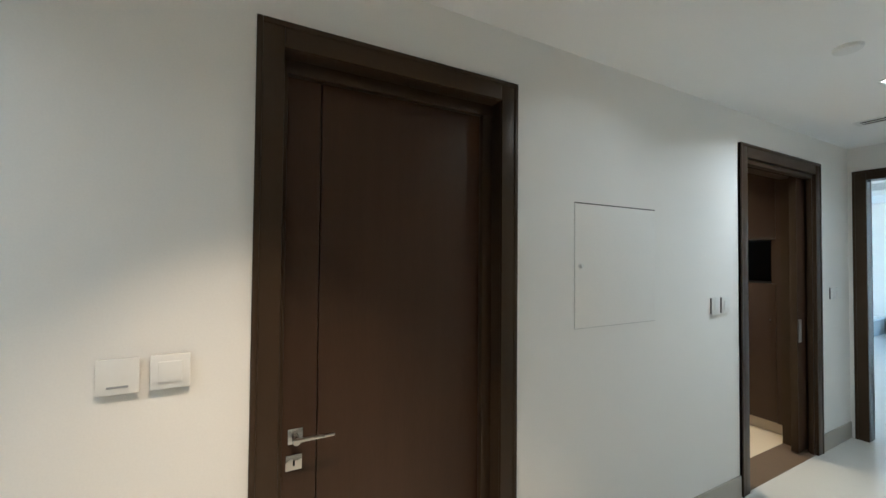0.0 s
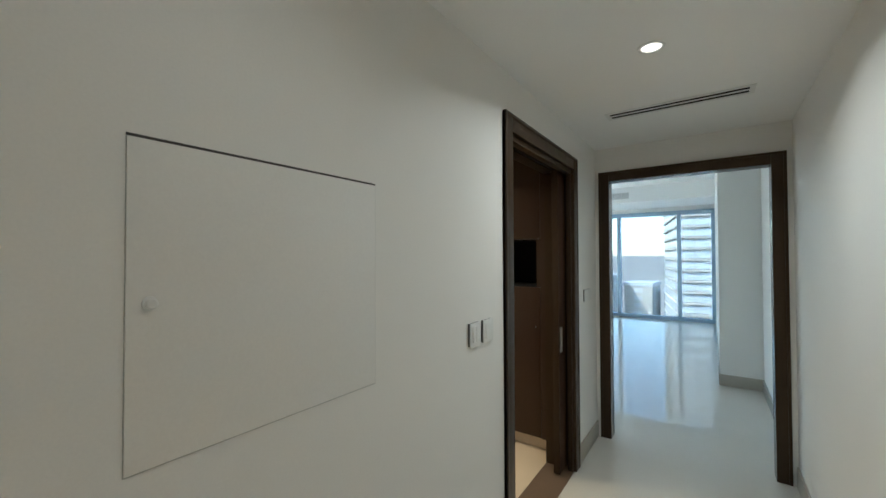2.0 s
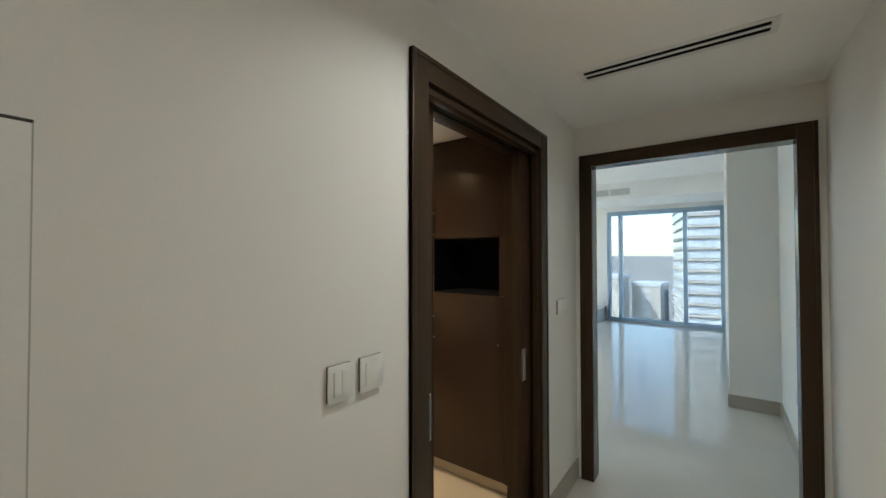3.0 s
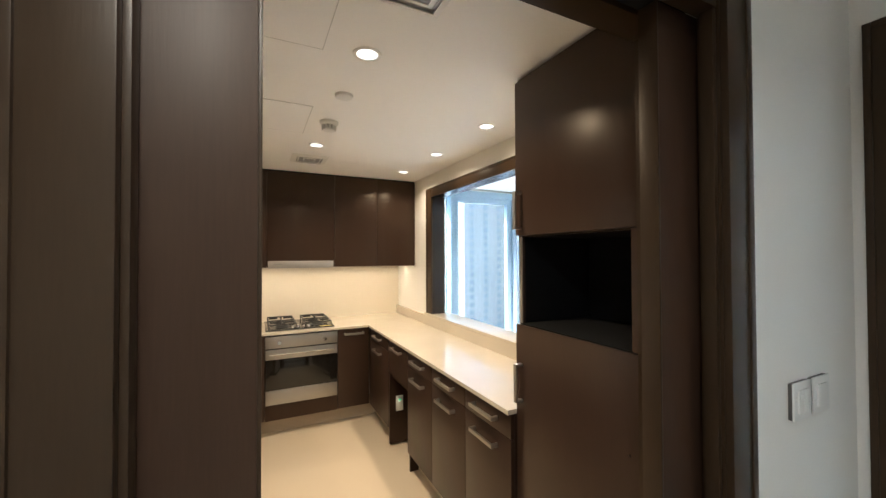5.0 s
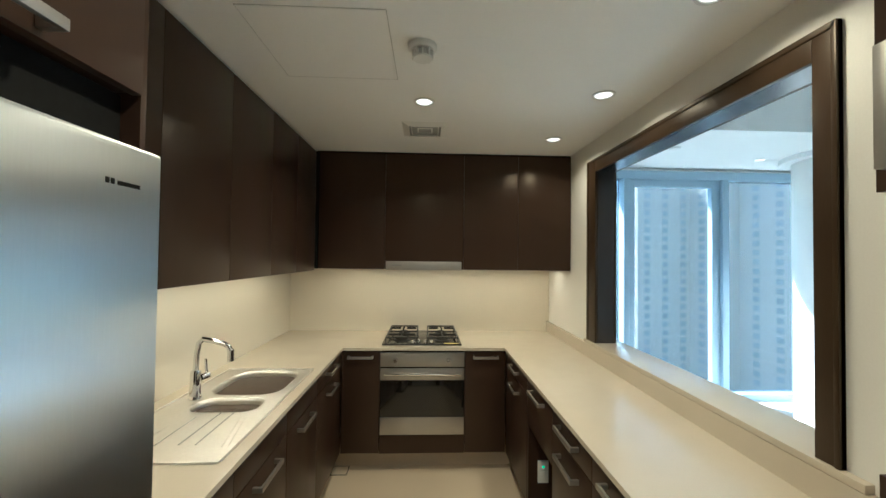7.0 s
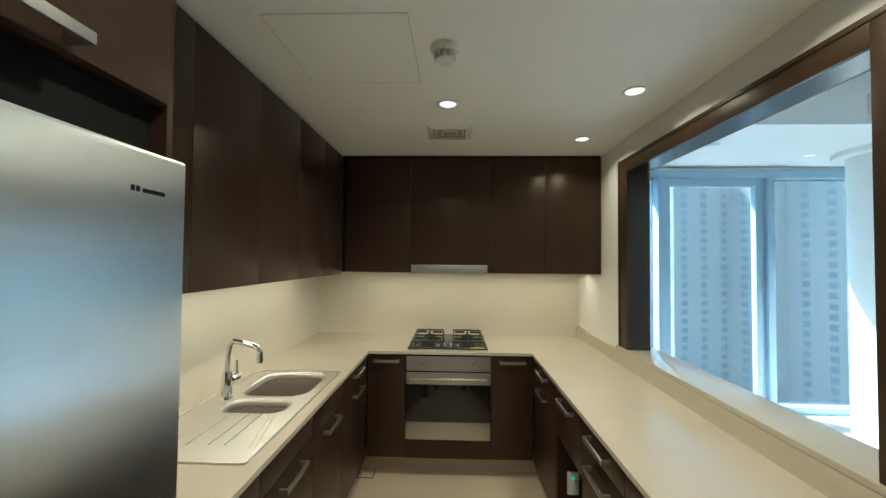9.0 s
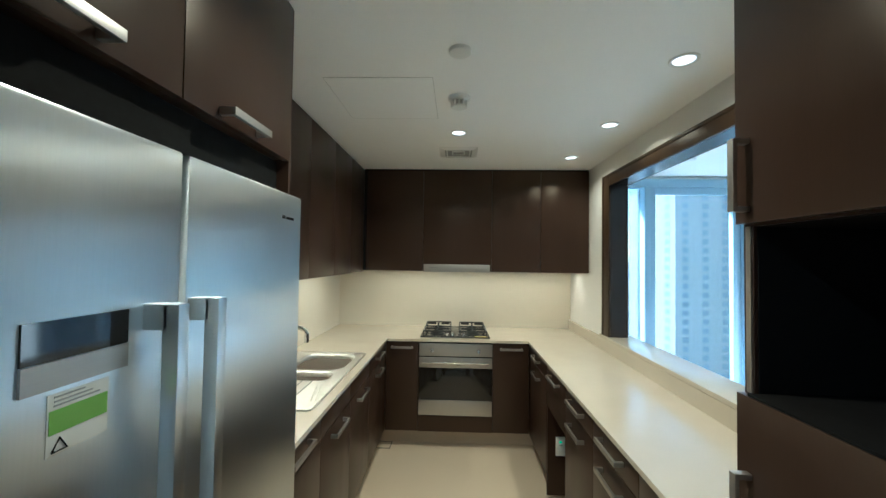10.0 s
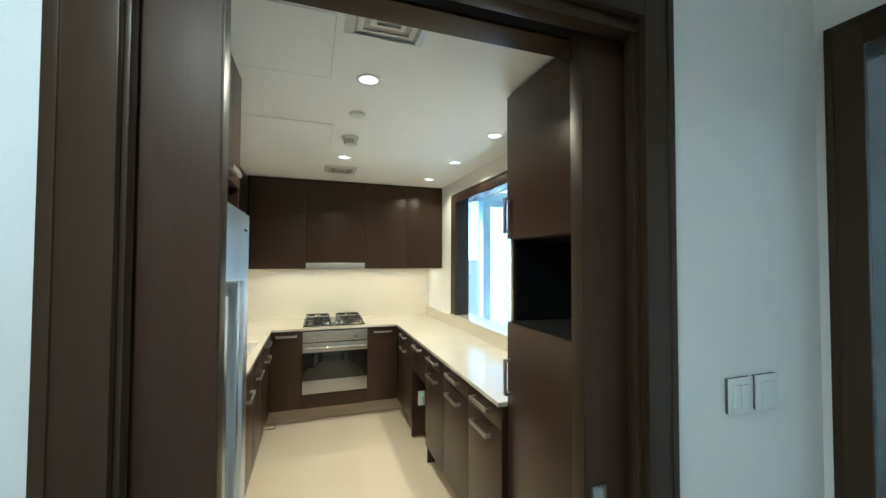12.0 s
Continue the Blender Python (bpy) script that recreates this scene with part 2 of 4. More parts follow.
# ---------------------------------------------------------------- walls
bm = bmesh.new()
for x0, x1, z0, z1 in ((-6, FX0 - 0.02, 0, CC), (FX0 - 0.02, FX1 + 0.02, FZ + 0.02, CC), (FX1 + 0.02, -1.05, 0, CC), (DX0 - 0.02, DX1 + 0.02, DZ + 0.02, CC)):
    box(bm, x0, x1, 0, KY0, z0, z1)
# unseen block behind the closed door, added to stop light leaking through
box(bm, FX0 - 0.02, FX1 + 0.02, 0.15, KY0, 0, FZ + 0.02)
for x0, x1 in ((-1.05, DX0 - 0.02), (DX1 + 0.02, WX0)):
    box(bm, x0, x1, 0, 0.045, 0, CC)
    box(bm, x0, x1, 0.125, KY0, 0, CC)
    box(bm, x0, x1, 0.045, 0.125, 2.14, CC)

struct("wall_north", bm, PAINT, "white painted wall with two doorways", "wall")
bm = bmesh.new()
box(bm, 1.11, WX3, -1.42, EY0 - 0.02, 0, LC)
box(bm, 1.11, WX3, EY1 + 0.02, 0.0, 0, LC)
box(bm, 1.11, WX3, EY0 - 0.02, EY1 + 0.02, EZ + 0.02, LC)
box(bm, WX0, WX1, 0.0, PY0 - 0.02, 0, LC)
box(bm, WX0, WX1, PY1 + 0.02, WIN_Y + 0.3, 0, LC)
box(bm, WX0, WX1, PY0 - 0.02, PY1 + 0.02, 0, PZ0 - 0.03)
box(bm, WX0, WX1, PY0 - 0.02, PY1 + 0.02, PZ1 + 0.02, LC)
struct("wall_east", bm, PAINT, "white painted wall with a doorway and a serving hatch", "wall")
struct("wall_kitchen_west", bx(KX0 - 0.2, KX0, KY0, KY1 + 0.2, 0, KC), PAINT, "white painted kitchen wall", "wall")
struct("wall_kitchen_north", bx(KX0, WX0, KY1, KY1 + 0.2, 0, KC), PAINT, "white painted kitchen wall", "wall")
struct("wall_south", bx(-2.0, 1.11, -1.42, -1.24, 0, CC), PAINT, "white painted corridor wall", "wall")
# the foyer walls are unseen, added only for reflections and bounce light
struct("unseen_wall_foyer_south", bx(-6, -2.0, -3.0, -2.8, 0, CC), PAINT, "unseen white wall, added round the foyer for bounce light", "wall")
struct("unseen_wall_foyer_side", bx(-2.2, -2.0, -2.8, -1.42, 0, CC), PAINT, "unseen white wall, added round the foyer for bounce light", "wall")
struct("unseen_wall_foyer_west", bx(-6, -5.8, -2.8, 0.0, 0, CC), PAINT, "unseen white wall, added round the foyer for bounce light", "wall")
bm = bmesh.new()
box(bm, WX3, 3.2, -1.45, -1.25, 0, LC)
box(bm, 3.2, WIN_X + 0.2, -1.45, -0.86, 0, LC)
struct("wall_living_south", bm, PAINT, "white painted living room wall with a jog", "wall")
bm = bmesh.new()
box(bm, WIN_X, WIN_X + 0.2, -0.86, WIN_Y + 0.2, 2.52, LC)
box(bm, WIN_X, WIN_X + 0.2, 1.36, 2.1, 0, 2.52)
struct("wall_living_east", bm, PAINT, "white painted wall beside the far window", "wall")
struct("wall_living_north", bx(WX1, WIN_X, WIN_Y, WIN_Y + 0.2, 2.5, LC), PAINT, "white bulkhead above the window wall", "wall")


def skirting(x0, x1, y0, y1, h=0.13):
    struct("baseboard", bx(x0, x1, y0, y1, 0.0, h, bev=0.002), SKIRT, "beige tile skirting", "baseboard")


skirting(FX1 + 0.08, DX0 - 0.085, -0.012, 0.0)
skirting(-5.8, FX0 - 0.08, -0.012, 0.0)
skirting(DX1 + 0.08, 1.098, -0.012, 0.0)
skirting(-2.0, 1.098, -1.24, -1.228)
skirting(WX3, 3.188, -1.25, -1.236)
skirting(3.186, 3.2, -1.236, -0.86)
skirting(3.2, WIN_X, -0.86, -0.846)
skirting(WX1, WX1 + 0.013, 0.001, WIN_Y)


# ---------------------------------------------------------------- door frames
def mitred(bm, axis, plane, a0, a1, z1, w, out, z0=0.0, near=1.0, far=1.0):
    """Architrave round an opening a0..a1, on the plane, standing out by out; stepped in two. near, far: how much wider its uprights at a0 and a1 are."""
    for k0, k1, o in ((0, w, out), (w * 0.78, w, out + 0.004 * (1 if out > 0 else -1))):
        lo, hi = min(plane, plane + o), max(plane, plane + o)
        for b0, b1, c0, c1 in ((a0 - k1 * near, a0 - k0 * near, z0, z1 + k1), (a1 + k0 * far, a1 + k1 * far, z0, z1 + k1), (a0 - k0, a1 + k0, z1 + k0, z1 + k1)):
            if axis == "y":
                box(bm, b0, b1, lo, hi, c0, c1, bev=0.0025)
            else:
                box(bm, lo, hi, b0, b1, c0, c1, bev=0.0025)
    return bm


# closed room door
d = thing("door_1", (-2.85, 0.05, 0), "closed dark-stained flush door with a lever handle", "door", kind="structure")
part("architrave", mitred(bmesh.new(), "y", 0.0, FX0, FX1, FZ, 0.078, -0.016), TRIMW, d)
bm = bmesh.new()
for a, b, c, e in ((FX0 - 0.02, FX0, 0, FZ), (FX1, FX1 + 0.02, 0, FZ), (FX0 - 0.02, FX1 + 0.02, FZ, FZ + 0.02)):
    box(bm, a, b, 0.0, 0.148, c, e)
part("lining", bm, TRIMW, d)
bm = bmesh.new()
for a, b, c, e in ((FX0, FX0 + 0.016, 0.004, FZ - 0.016), (FX1 - 0.045, FX1, 0.004, FZ - 0.045), (FX0, FX1, FZ - 0.045, FZ)):
    box(bm, a, b, 0.055, 0.085, c, e, bev=0.002)
part("door_stop", bm, TRIMW, d)
leaf = part("door_leaf", bx(FX0 + 0.128, FX1 - 0.006, 0.086, 0.13, 0.006, FZ - 0.004, bev=0.002), DOORW, d)
part("lock_stile", bx(FX0 + 0.016, FX0 + 0.125, 0.086, 0.13, 0.006, FZ - 0.004, bev=0.002), DOORW, d)
hb = bmesh.new()
box(hb, -3.225, -3.178, 0.078, 0.086, 0.842, 0.892, bev=0.002)
part("rose", hb, NICKEL, d, "square satin nickel rose")
hb = lathe(bmesh.new(), [(0.011, -0.05), (0.011, 0.0)], (-3.202, 0.079, 0.868), "y", 24)
box(hb, -3.214, -3.085, 0.022, 0.034, 0.868, 0.878, bev=0.004)
part("lever", hb, NICKEL, d, "flat satin nickel lever")
hb = bmesh.new()
box(hb, -3.23, -3.18, 0.078, 0.086, 0.758, 0.808, bev=0.002)
esc = part("escutcheon", hb, NICKEL, d, "square satin nickel escutcheon")
part("keyhole", bx(-3.208, -3.202, 0.0775, 0.0785, 0.772, 0.79), DARK, d)

# kitchen doorway with a pocket door
d = thing("door_2", (0, 0.05, 0), "open dark wooden pocket door in a dark frame", "sliding door", kind="structure")
part("architrave", mitred(bmesh.new(), "y", 0.0, DX0 + 0.008, DX1, DZ, 0.086, -0.016), TRIMW, d)
for xa, xb, sg in ((DX0 - 0.02, DX0, 1), (DX1, DX1 + 0.02, -1)):
    bm = bmesh.new()
    box(bm, xa, xb, 0.0, 0.045, 0, DZ)
    box(bm, xa, xb, 0.125, KY0, 0, DZ)
    edge = xb if sg > 0 else xa
    box(bm, edge, edge + sg * 0.014, 0.006, 0.034, 0, DZ - 0.03, bev=0.003)
    part("lining", bm, TRIMW, d, "dark jamb lining with a pocket slot")
bm = bmesh.new()
box(bm, DX0 - 0.02, DX1 + 0.02, 0.0, 0.045, DZ, DZ + 0.02)
box(bm, DX0 - 0.02, DX1 + 0.02, 0.125, KY0, DZ, DZ + 0.02)
box(bm, DX0, DX1, 0.004, 0.045, DZ - 0.03, DZ, bev=0.003)
box(bm, DX0, DX1, 0.125, KY0 + 0.004, DZ - 0.002, DZ + 0.002, bev=0.001)
box(bm, DX0, DX1, 0.045, 0.13, DZ + 0.012, DZ + 0.02)
part("head_lining", bm, TRIMW, d)
part("track", bx(DX0 + 0.02, DX1, 0.07, 0.105, DZ - 0.008, DZ + 0.012), DARK, d, "dark sliding track")
for x0, x1, e, sg in ((0.337, 1.0, 0.337, 1), (-1.0, -0.427, -0.427, -1)):
    lf = part("door_leaf", bx(x0, x1, 0.062, 0.102, 0.012, DZ - 0.012, bev=0.002), DOORW, d, "dark sliding leaf pushed into the wall")
    part("edge_trim", bx(e - sg * 0.004, e + sg * 0.001, 0.060, 0.104, 0.012, DZ - 0.012, bev=0.001), TRIMW, lf)
    c = e + sg * 0.036
    bm = bmesh.new()
    for p, q, r, t in ((-0.021, -0.015, 0.835, 1.005), (0.015, 0.021, 0.835, 1.005), (-0.015, 0.015, 0.835, 0.843), (-0.015, 0.015, 0.997, 1.005)):
        box(bm, c + p, c + q, 0.056, 0.063, r, t)
    pl = part("flush_pull", bm, NICKEL, lf, "recessed satin nickel flush pull")
    part("pull_recess", bx(c - 0.015, c + 0.015, 0.0605, 0.0615, 0.843, 0.997), GREYP, lf)

# framed opening to the living room
d = thing("door_frame_3", (1.17, -0.62, 0), "dark stained timber frame of a wide doorway", "door frame", kind="structure")
part("architrave", mitred(bmesh.new(), "x", 1.11, EY0, EY1, EZ, 0.08, -0.016), TRIMW, d)
part("architrave", mitred(bmesh.new(), "x", WX3, EY0, EY1, EZ, 0.08, 0.016), TRIMW, d)
bm = bmesh.new()
for a, b, c, e in ((EY0 - 0.02, EY0, 0, EZ), (EY1, EY1 + 0.02, 0, EZ), (EY0 - 0.02, EY1 + 0.02, EZ, EZ + 0.02)):
    box(bm, 1.11, WX3, a, b, c, e)
part("lining", bm, LACQ, d, "glossy dark lacquered lining")

# serving hatch frame and sill
d = thing("window_frame_hatch", (1.14, 2.08, PZ0), "dark timber frame of the kitchen serving hatch", "hatch frame", kind="structure")
part("architrave", mitred(bmesh.new(), "x", WX0, PY0, PY1, PZ1, 0.084, -0.016, z0=PZ0, near=0.8, far=1.45), TRIMW, d)
part("architrave", mitred(bmesh.new(), "x", WX1, PY0, PY1, PZ1, 0.08, 0.018, z0=PZ0), TRIMW, d)
bm = bmesh.new()
for a, b, c, e in ((PY0 - 0.02, PY0, PZ0, PZ1), (PY1, PY1 + 0.02, PZ0, PZ1), (PY0 - 0.02, PY1 + 0.02, PZ1, PZ1 + 0.02)):
    box(bm, WX0, WX1, a, b, c, e)
part("lining", bm, LACQ, d, "glossy dark lacquered lining")
solo("hatch_sill", bx(WX0 - 0.026, WX1 + 0.07, 1.26, 2.90, PZ0 - 0.022, PZ0, bev=0.0015), QUARTZ, "cream quartz sill of the serving hatch", "sill")

# ---------------------------------------------------------------- windows and the world outside
def window_wall(name, axis, plane, a0, a1, z0, z1, posts, sashes=(), label=""):
    w = thing(name, (plane, (a0 + a1) / 2, 0) if axis == "x" else ((a0 + a1) / 2, plane, 0), label, "window", kind="structure")

    def bar(nm, b0, b1, c0, c1, d0, d1, m=ALU, lab=""):
        q = (plane + d0, plane + d1, b0, b1, c0, c1) if axis == "x" else (b0, b1, plane + d0, plane + d1, c0, c1)
        return part(nm, bx(*q, bev=0.003 if m is ALU else 0.0), m, w, lab)

    bar("window_head", a0, a1, z1 - 0.09, z1, -0.05, 0.10)
    bar("window_sill", a0, a1, z0, z0 + 0.07, -0.05, 0.10)
    edges = [a0 + 0.03, *posts, a1 - 0.03]
    for p in edges:
        bar("mullion", p - 0.035, p + 0.035, z0 + 0.07, z1 - 0.09, -0.07, 0.10)
    for p, q in zip(edges, edges[1:]):
        g = bar("pane", p + 0.035, q - 0.035, z0 + 0.07, z1 - 0.09, 0.04, 0.046, GLASS)
        g.visible_shadow = False
    for p, q in sashes:
        for b0, b1, c0, c1 in ((p, p + 0.07, z0 + 0.07, z1 - 0.09), (q - 0.09, q, z0 + 0.07, z1 - 0.09), (p + 0.07, q - 0.09, z0 + 0.07, z0 + 0.17), (p + 0.07, q - 0.09, z1 - 0.17, z1 - 0.09)):
            bar("sash", b0, b1, c0, c1, -0.03, 0.035)
    return w


window_wall("window_1", "x", WIN_X, -0.86, 1.36, 0.0, 2.52, (-0.19, 1.08), label="floor-to-ceiling window with blue-grey aluminium mullions")
window_wall("window_2", "y", WIN_Y, WX1, WIN_X, 0.0, 2.5, (2.12, 3.22, 4.9, 6.5), ((2.155, 3.185),), label="full-height window wall with blue-grey aluminium frames")
window_wall("window_3", "x", WIN_X, 2.1, WIN_Y, 0.0, 2.52, (3.3,), label="floor-to-ceiling window with blue-grey aluminium mullions")

solo("column", lathe(bmesh.new(), [(0.36, 0.0), (0.36, LC)], (3.87, 3.78, 0), seg=48), PAINT, "round white painted concrete column", "column", kind="structure")

solo("column_collar", lathe(bmesh.new(), [(0.365, 2.49), (0.45, 2.49), (0.455, 2.495), (0.455, 2.539), (0.365, 2.539)], (3.87, 3.78, 0), seg=48), CEIL, "white plaster collar round the column head", "collar", kind="structure")

struct("ground", bx(-30000, 30000, -30000, 30000, -61, -60), SAND, "hazy city ground far below", "ground")


def tower(x, y, w, d, top, floors, bays, turn, label, slabs=False, paint=TOWER):
    t = thing("tower_block", (x, y, -60), label, "tower")
    at = ORIGIN[t.name]
    h = top + 60
    m = Matrix.Rotation(radians(turn), 4, "Z")

    def put(nm, bm, material, lab=""):
        bmesh.ops.transform(bm, matrix=Matrix.Translation(at) @ m, verts=bm.verts)
        return part(nm, bm, material, t, lab)

    put("wall", bx(-w / 2, w / 2, -d / 2, d / 2, 0, h), paint)
    put("roof", bx(-w / 2 - 0.4, w / 2 + 0.4, -d / 2 - 0.4, d / 2 + 0.4, h, h + 1.6), TOWERW)
    fh = 2.7 if slabs else 3.5
    win, slab = bmesh.new(), bmesh.new()
    for f in range(floors):
        z = h - 3.2 - f * fh
        for s, n, lim in ((0, bays, w), (1, max(2, int(bays * d / w)), d)):
            step = lim / n
            for i in range(n):
                if (i % 3) != 1 and not slabs:
                    continue
                a0, a1 = -lim / 2 + step * (i + 0.04), -lim / 2 + step * (i + 0.96)
                for sg in (-1, 1):
                    e = (d if s == 0 else w) / 2 * sg
                    if s == 0:
                        box(win, a0, a1, e - 0.1, e + 0.12 * 1, z, z + fh * 0.6)
                    else:
                        box(win, e - 0.1, e + 0.12 * 1, a0, a1, z, z + fh * 0.6)
        box(slab, -w / 2 - (0.5 if slabs else 0.15), w / 2 + (0.5 if slabs else 0.15), -d / 2 - (0.5 if slabs else 0.15), d / 2 + (0.5 if slabs else 0.15), z - 0.65, z - 0.35)
    tagged(put("windows", win, TOWERW, "bands of windows paled for haze"), kind="stuff")
    tagged(put("floor_slabs", slab, paint, "projecting floor slabs"), kind="stuff")
    return t


tower(100, 168, 34, 30, 33, 30, 12, 8, "pale hazy residential tower with tinted windows")
tower(116, 154, 13, 20, 75, 42, 4, 8, "slender pale tower with few windows")
tower(137, 142, 26, 24, 80, 44, 10, 14, "tall hazy residential tower with tinted windows")
tower(125, -4, 30, 26, 58, 44, 9, 10, "hazy tower with projecting balcony slabs", slabs=True, paint=TOWERS)
tower(190, 42, 14, 13, -9, 18, 5, -6, "low pale apartment tower in haze", paint=TOWERS)
tower(205, 27, 16, 12, -13, 18, 5, -6, "low pale apartment tower in haze", paint=TOWERS)
tower(214, 12, 16, 13, -17, 16, 5, 4, "low pale apartment tower in haze", paint=TOWERS)

# ---------------------------------------------------------------- kitchen fittings
KIT = "fitted kitchen units"


def bar_handle(parent, x, y, z, length, along, out, lab="brushed steel bar handle"):
    """A square bar on two feet. along: x, y or z; out: unit vector to which it stands out."""
    bm = bmesh.new()
    o = Vector(out) * 0.032
    t, hl = 0.006, length / 2

    def blk(c, sx, sy, sz, b=0.0015):
        box(bm, c[0] - sx, c[0] + sx, c[1] - sy, c[1] + sy, c[2] - sz, c[2] + sz, bev=b)

    ax = {"x": Vector((1, 0, 0)), "y": Vector((0, 1, 0)), "z": Vector((0, 0, 1))}[along]
    oa = Vector([abs(c) for c in out])
    third = Vector((1, 1, 1)) - ax - oa
    c = Vector((x, y, z)) + o
    s = ax * hl + oa * 0.005 + third * 0.009
    blk(c, *s)
    for k in (-1, 1):
        f = Vector((x, y, z)) + o * 0.5 + ax * (hl - 0.006) * k
        s = ax * 0.006 + oa * 0.0155 + third * 0.009
        blk(f, *s)
    return part("handle", bm, STEELH, parent, lab)


def base_unit(y0, y1, front, back, sgn, fronts, label):
    """A floor unit along a side wall. sgn: the way its front faces in x; fronts: (z0, z1, handle z)."""
    u = thing("base_cabinet", (front, (y0 + y1) / 2, 0), label, "cabinet", KIT)
    a, b = front - sgn * 0.021, back
    part("body", bx(a, b, y0 + 0.001, y1 - 0.001, 0.143, 0.868), WOOD, u)
    for z0, z1, hz in fronts:
        f = part("drawer_front" if z1 - z0 < 0.3 else "door", bx(front - sgn * 0.019, front, y0 + 0.002, y1 - 0.002, z0, z1, bev=0.0012), WOODX if z1 - z0 < 0.3 else WOOD, u)
        if hz:
            bar_handle(f, front, (y0 + y1) / 2, hz, 0.2, "y", (sgn, 0, 0))
    return u


DR = ((0.762, 0.866, 0.818), (0.146, 0.757, 0.697))
for y0, y1 in ((0.872, 1.268), (1.268, 1.684), (1.684, 2.10)):
    base_unit(y0, y1, 0.545, WX0, -1, DR, "dark wenge base cabinet with a drawer above a door")
# open appliance bay with a drawer above
u = thing("base_cabinet", (0.545, 2.31, 0), "dark wenge bay with a drawer over an open space", "cabinet", KIT)
bm = bmesh.new()
box(bm, 0.566, WX0, 2.101, 2.118, 0.0, 0.868)
box(bm, 0.548, WX0, 2.512, 2.529, 0.02, 0.868)
box(bm, 0.566, WX0, 2.118, 2.512, 0.56, 0.868)
part("body", bm, WOOD, u)
part("back_panel", bx(WX0 - 0.012, WX0 - 0.002, 2.118, 2.512, 0, 0.56), PAINT, u)
f = part("drawer_front", bx(0.545, 0.564, 2.102, 2.528, 0.60, 0.866, bev=0.0012), WOODX, u)
bar_handle(f, 0.545, 2.31, 0.818, 0.2, "y", (-1, 0, 0))
base_unit(2.53, 3.098, 0.545, WX0, -1, DR, "dark wenge corner base cabinet with a drawer above a door")
for y0, y1 in ((1.125, 1.615),):
    base_unit(y0, y1, -0.632, KX0, 1, ((0.762, 0.866, 0.825), (0.146, 0.757, 0)), "dark wenge base cabinet beside the refrigerator")
for y0, y1 in ((1.615, 2.07), (2.07, 2.525)):
    base_unit(y0, y1, -0.632, KX0, 1, ((0.762, 0.866, 0), (0.146, 0.757, 0.715)), "dark wenge sink cabinet with a door handle")
base_unit(2.525, 3.098, -0.632, KX0, 1, DR, "dark wenge corner base cabinet with a drawer above a door")


def back_unit(x0, x1):
    u = thing("base_cabinet", ((x0 + x1) / 2, 3.1, 0), "dark wenge base cabinet beside the oven", "cabinet", KIT)
    part("body", bx(x0 + 0.001, x1 - 0.001, 3.12, KY1, 0.143, 0.868), WOOD, u)
    f = part("door", bx(x0 + 0.003, x1 - 0.003, 3.1, 3.119, 0.146, 0.866, bev=0.0012), WOOD, u)
    bar_handle(f, (x0 + x1) / 2, 3.1, 0.822, 0.18, "x", (0, -1, 0))


back_unit(-0.63, -0.358)
back_unit(0.245, 0.543)
u = thing("oven_housing", (-0.057, 3.1, 0), "dark wenge housing around the built-in oven", "cabinet", KIT)
bm = bmesh.new()
box(bm, -0.357, -0.354, 3.101, KY1, 0.143, 0.868)
box(bm, 0.241, 0.244, 3.101, KY1, 0.143, 0.868)
box(bm, -0.354, 0.241, 3.101, KY1, 0.143, 0.272)
part("body", bm, WOOD, u)

# plinths in tile
def plinth(*a):
    solo("plinth", bx(*a), PLINTH, "beige tile plinth under the kitchen units", "plinth", KIT)


plinth(-0.72, 0.63, 3.215, 3.23, 0, 0.142)
plinth(-0.735, -0.72, 1.13, 3.23, 0, 0.142)
plinth(0.63, 0.645, 0.88, 2.10, 0, 0.142)
plinth(0.63, 0.645, 2.53, 3.23, 0, 0.142)

# worktop in one piece, with a cut-out for the sink bowls
SX0, SX1, SY0, SY1 = -1.135, -0.668, 1.59, 2.575
bm = bmesh.new()
CT0, CT1 = 0.87, 0.89
for q in ((KX0, -0.617, 1.118, 1.62), (KX0, -1.12, 1.62, 2.55), (-0.68, -0.617, 1.62, 2.55), (KX0, -0.617, 2.55, KY1), (-0.617, 0.528, 3.083, KY1), (0.528, WX0, 0.872, KY1)):
    box(bm, *q, CT0, CT1)
bmesh.ops.remove_doubles(bm, verts=bm.verts, dist=1e-5)
solo("worktop", bm, QUARTZ, "cream quartz worktop running round three sides", "worktop")
solo("upstand", bx(WX0 - 0.025, WX0, 0.872, KY1 - 0.012, CT1, PZ0 - 0.0235), QUARTZ, "cream quartz upstand under the serving hatch", "upstand")
solo("backsplash", bx(KX0 + 0.012, WX0 - 0.0, KY1 - 0.012, KY1, CT1, 1.44), SPLASH, "cream stone backsplash behind the hob", "backsplash")
solo("backsplash", bx(KX0, KX0 + 0.012, 1.12, KY1, CT1, 1.44), SPLASH, "cream stone backsplash behind the sink", "backsplash")


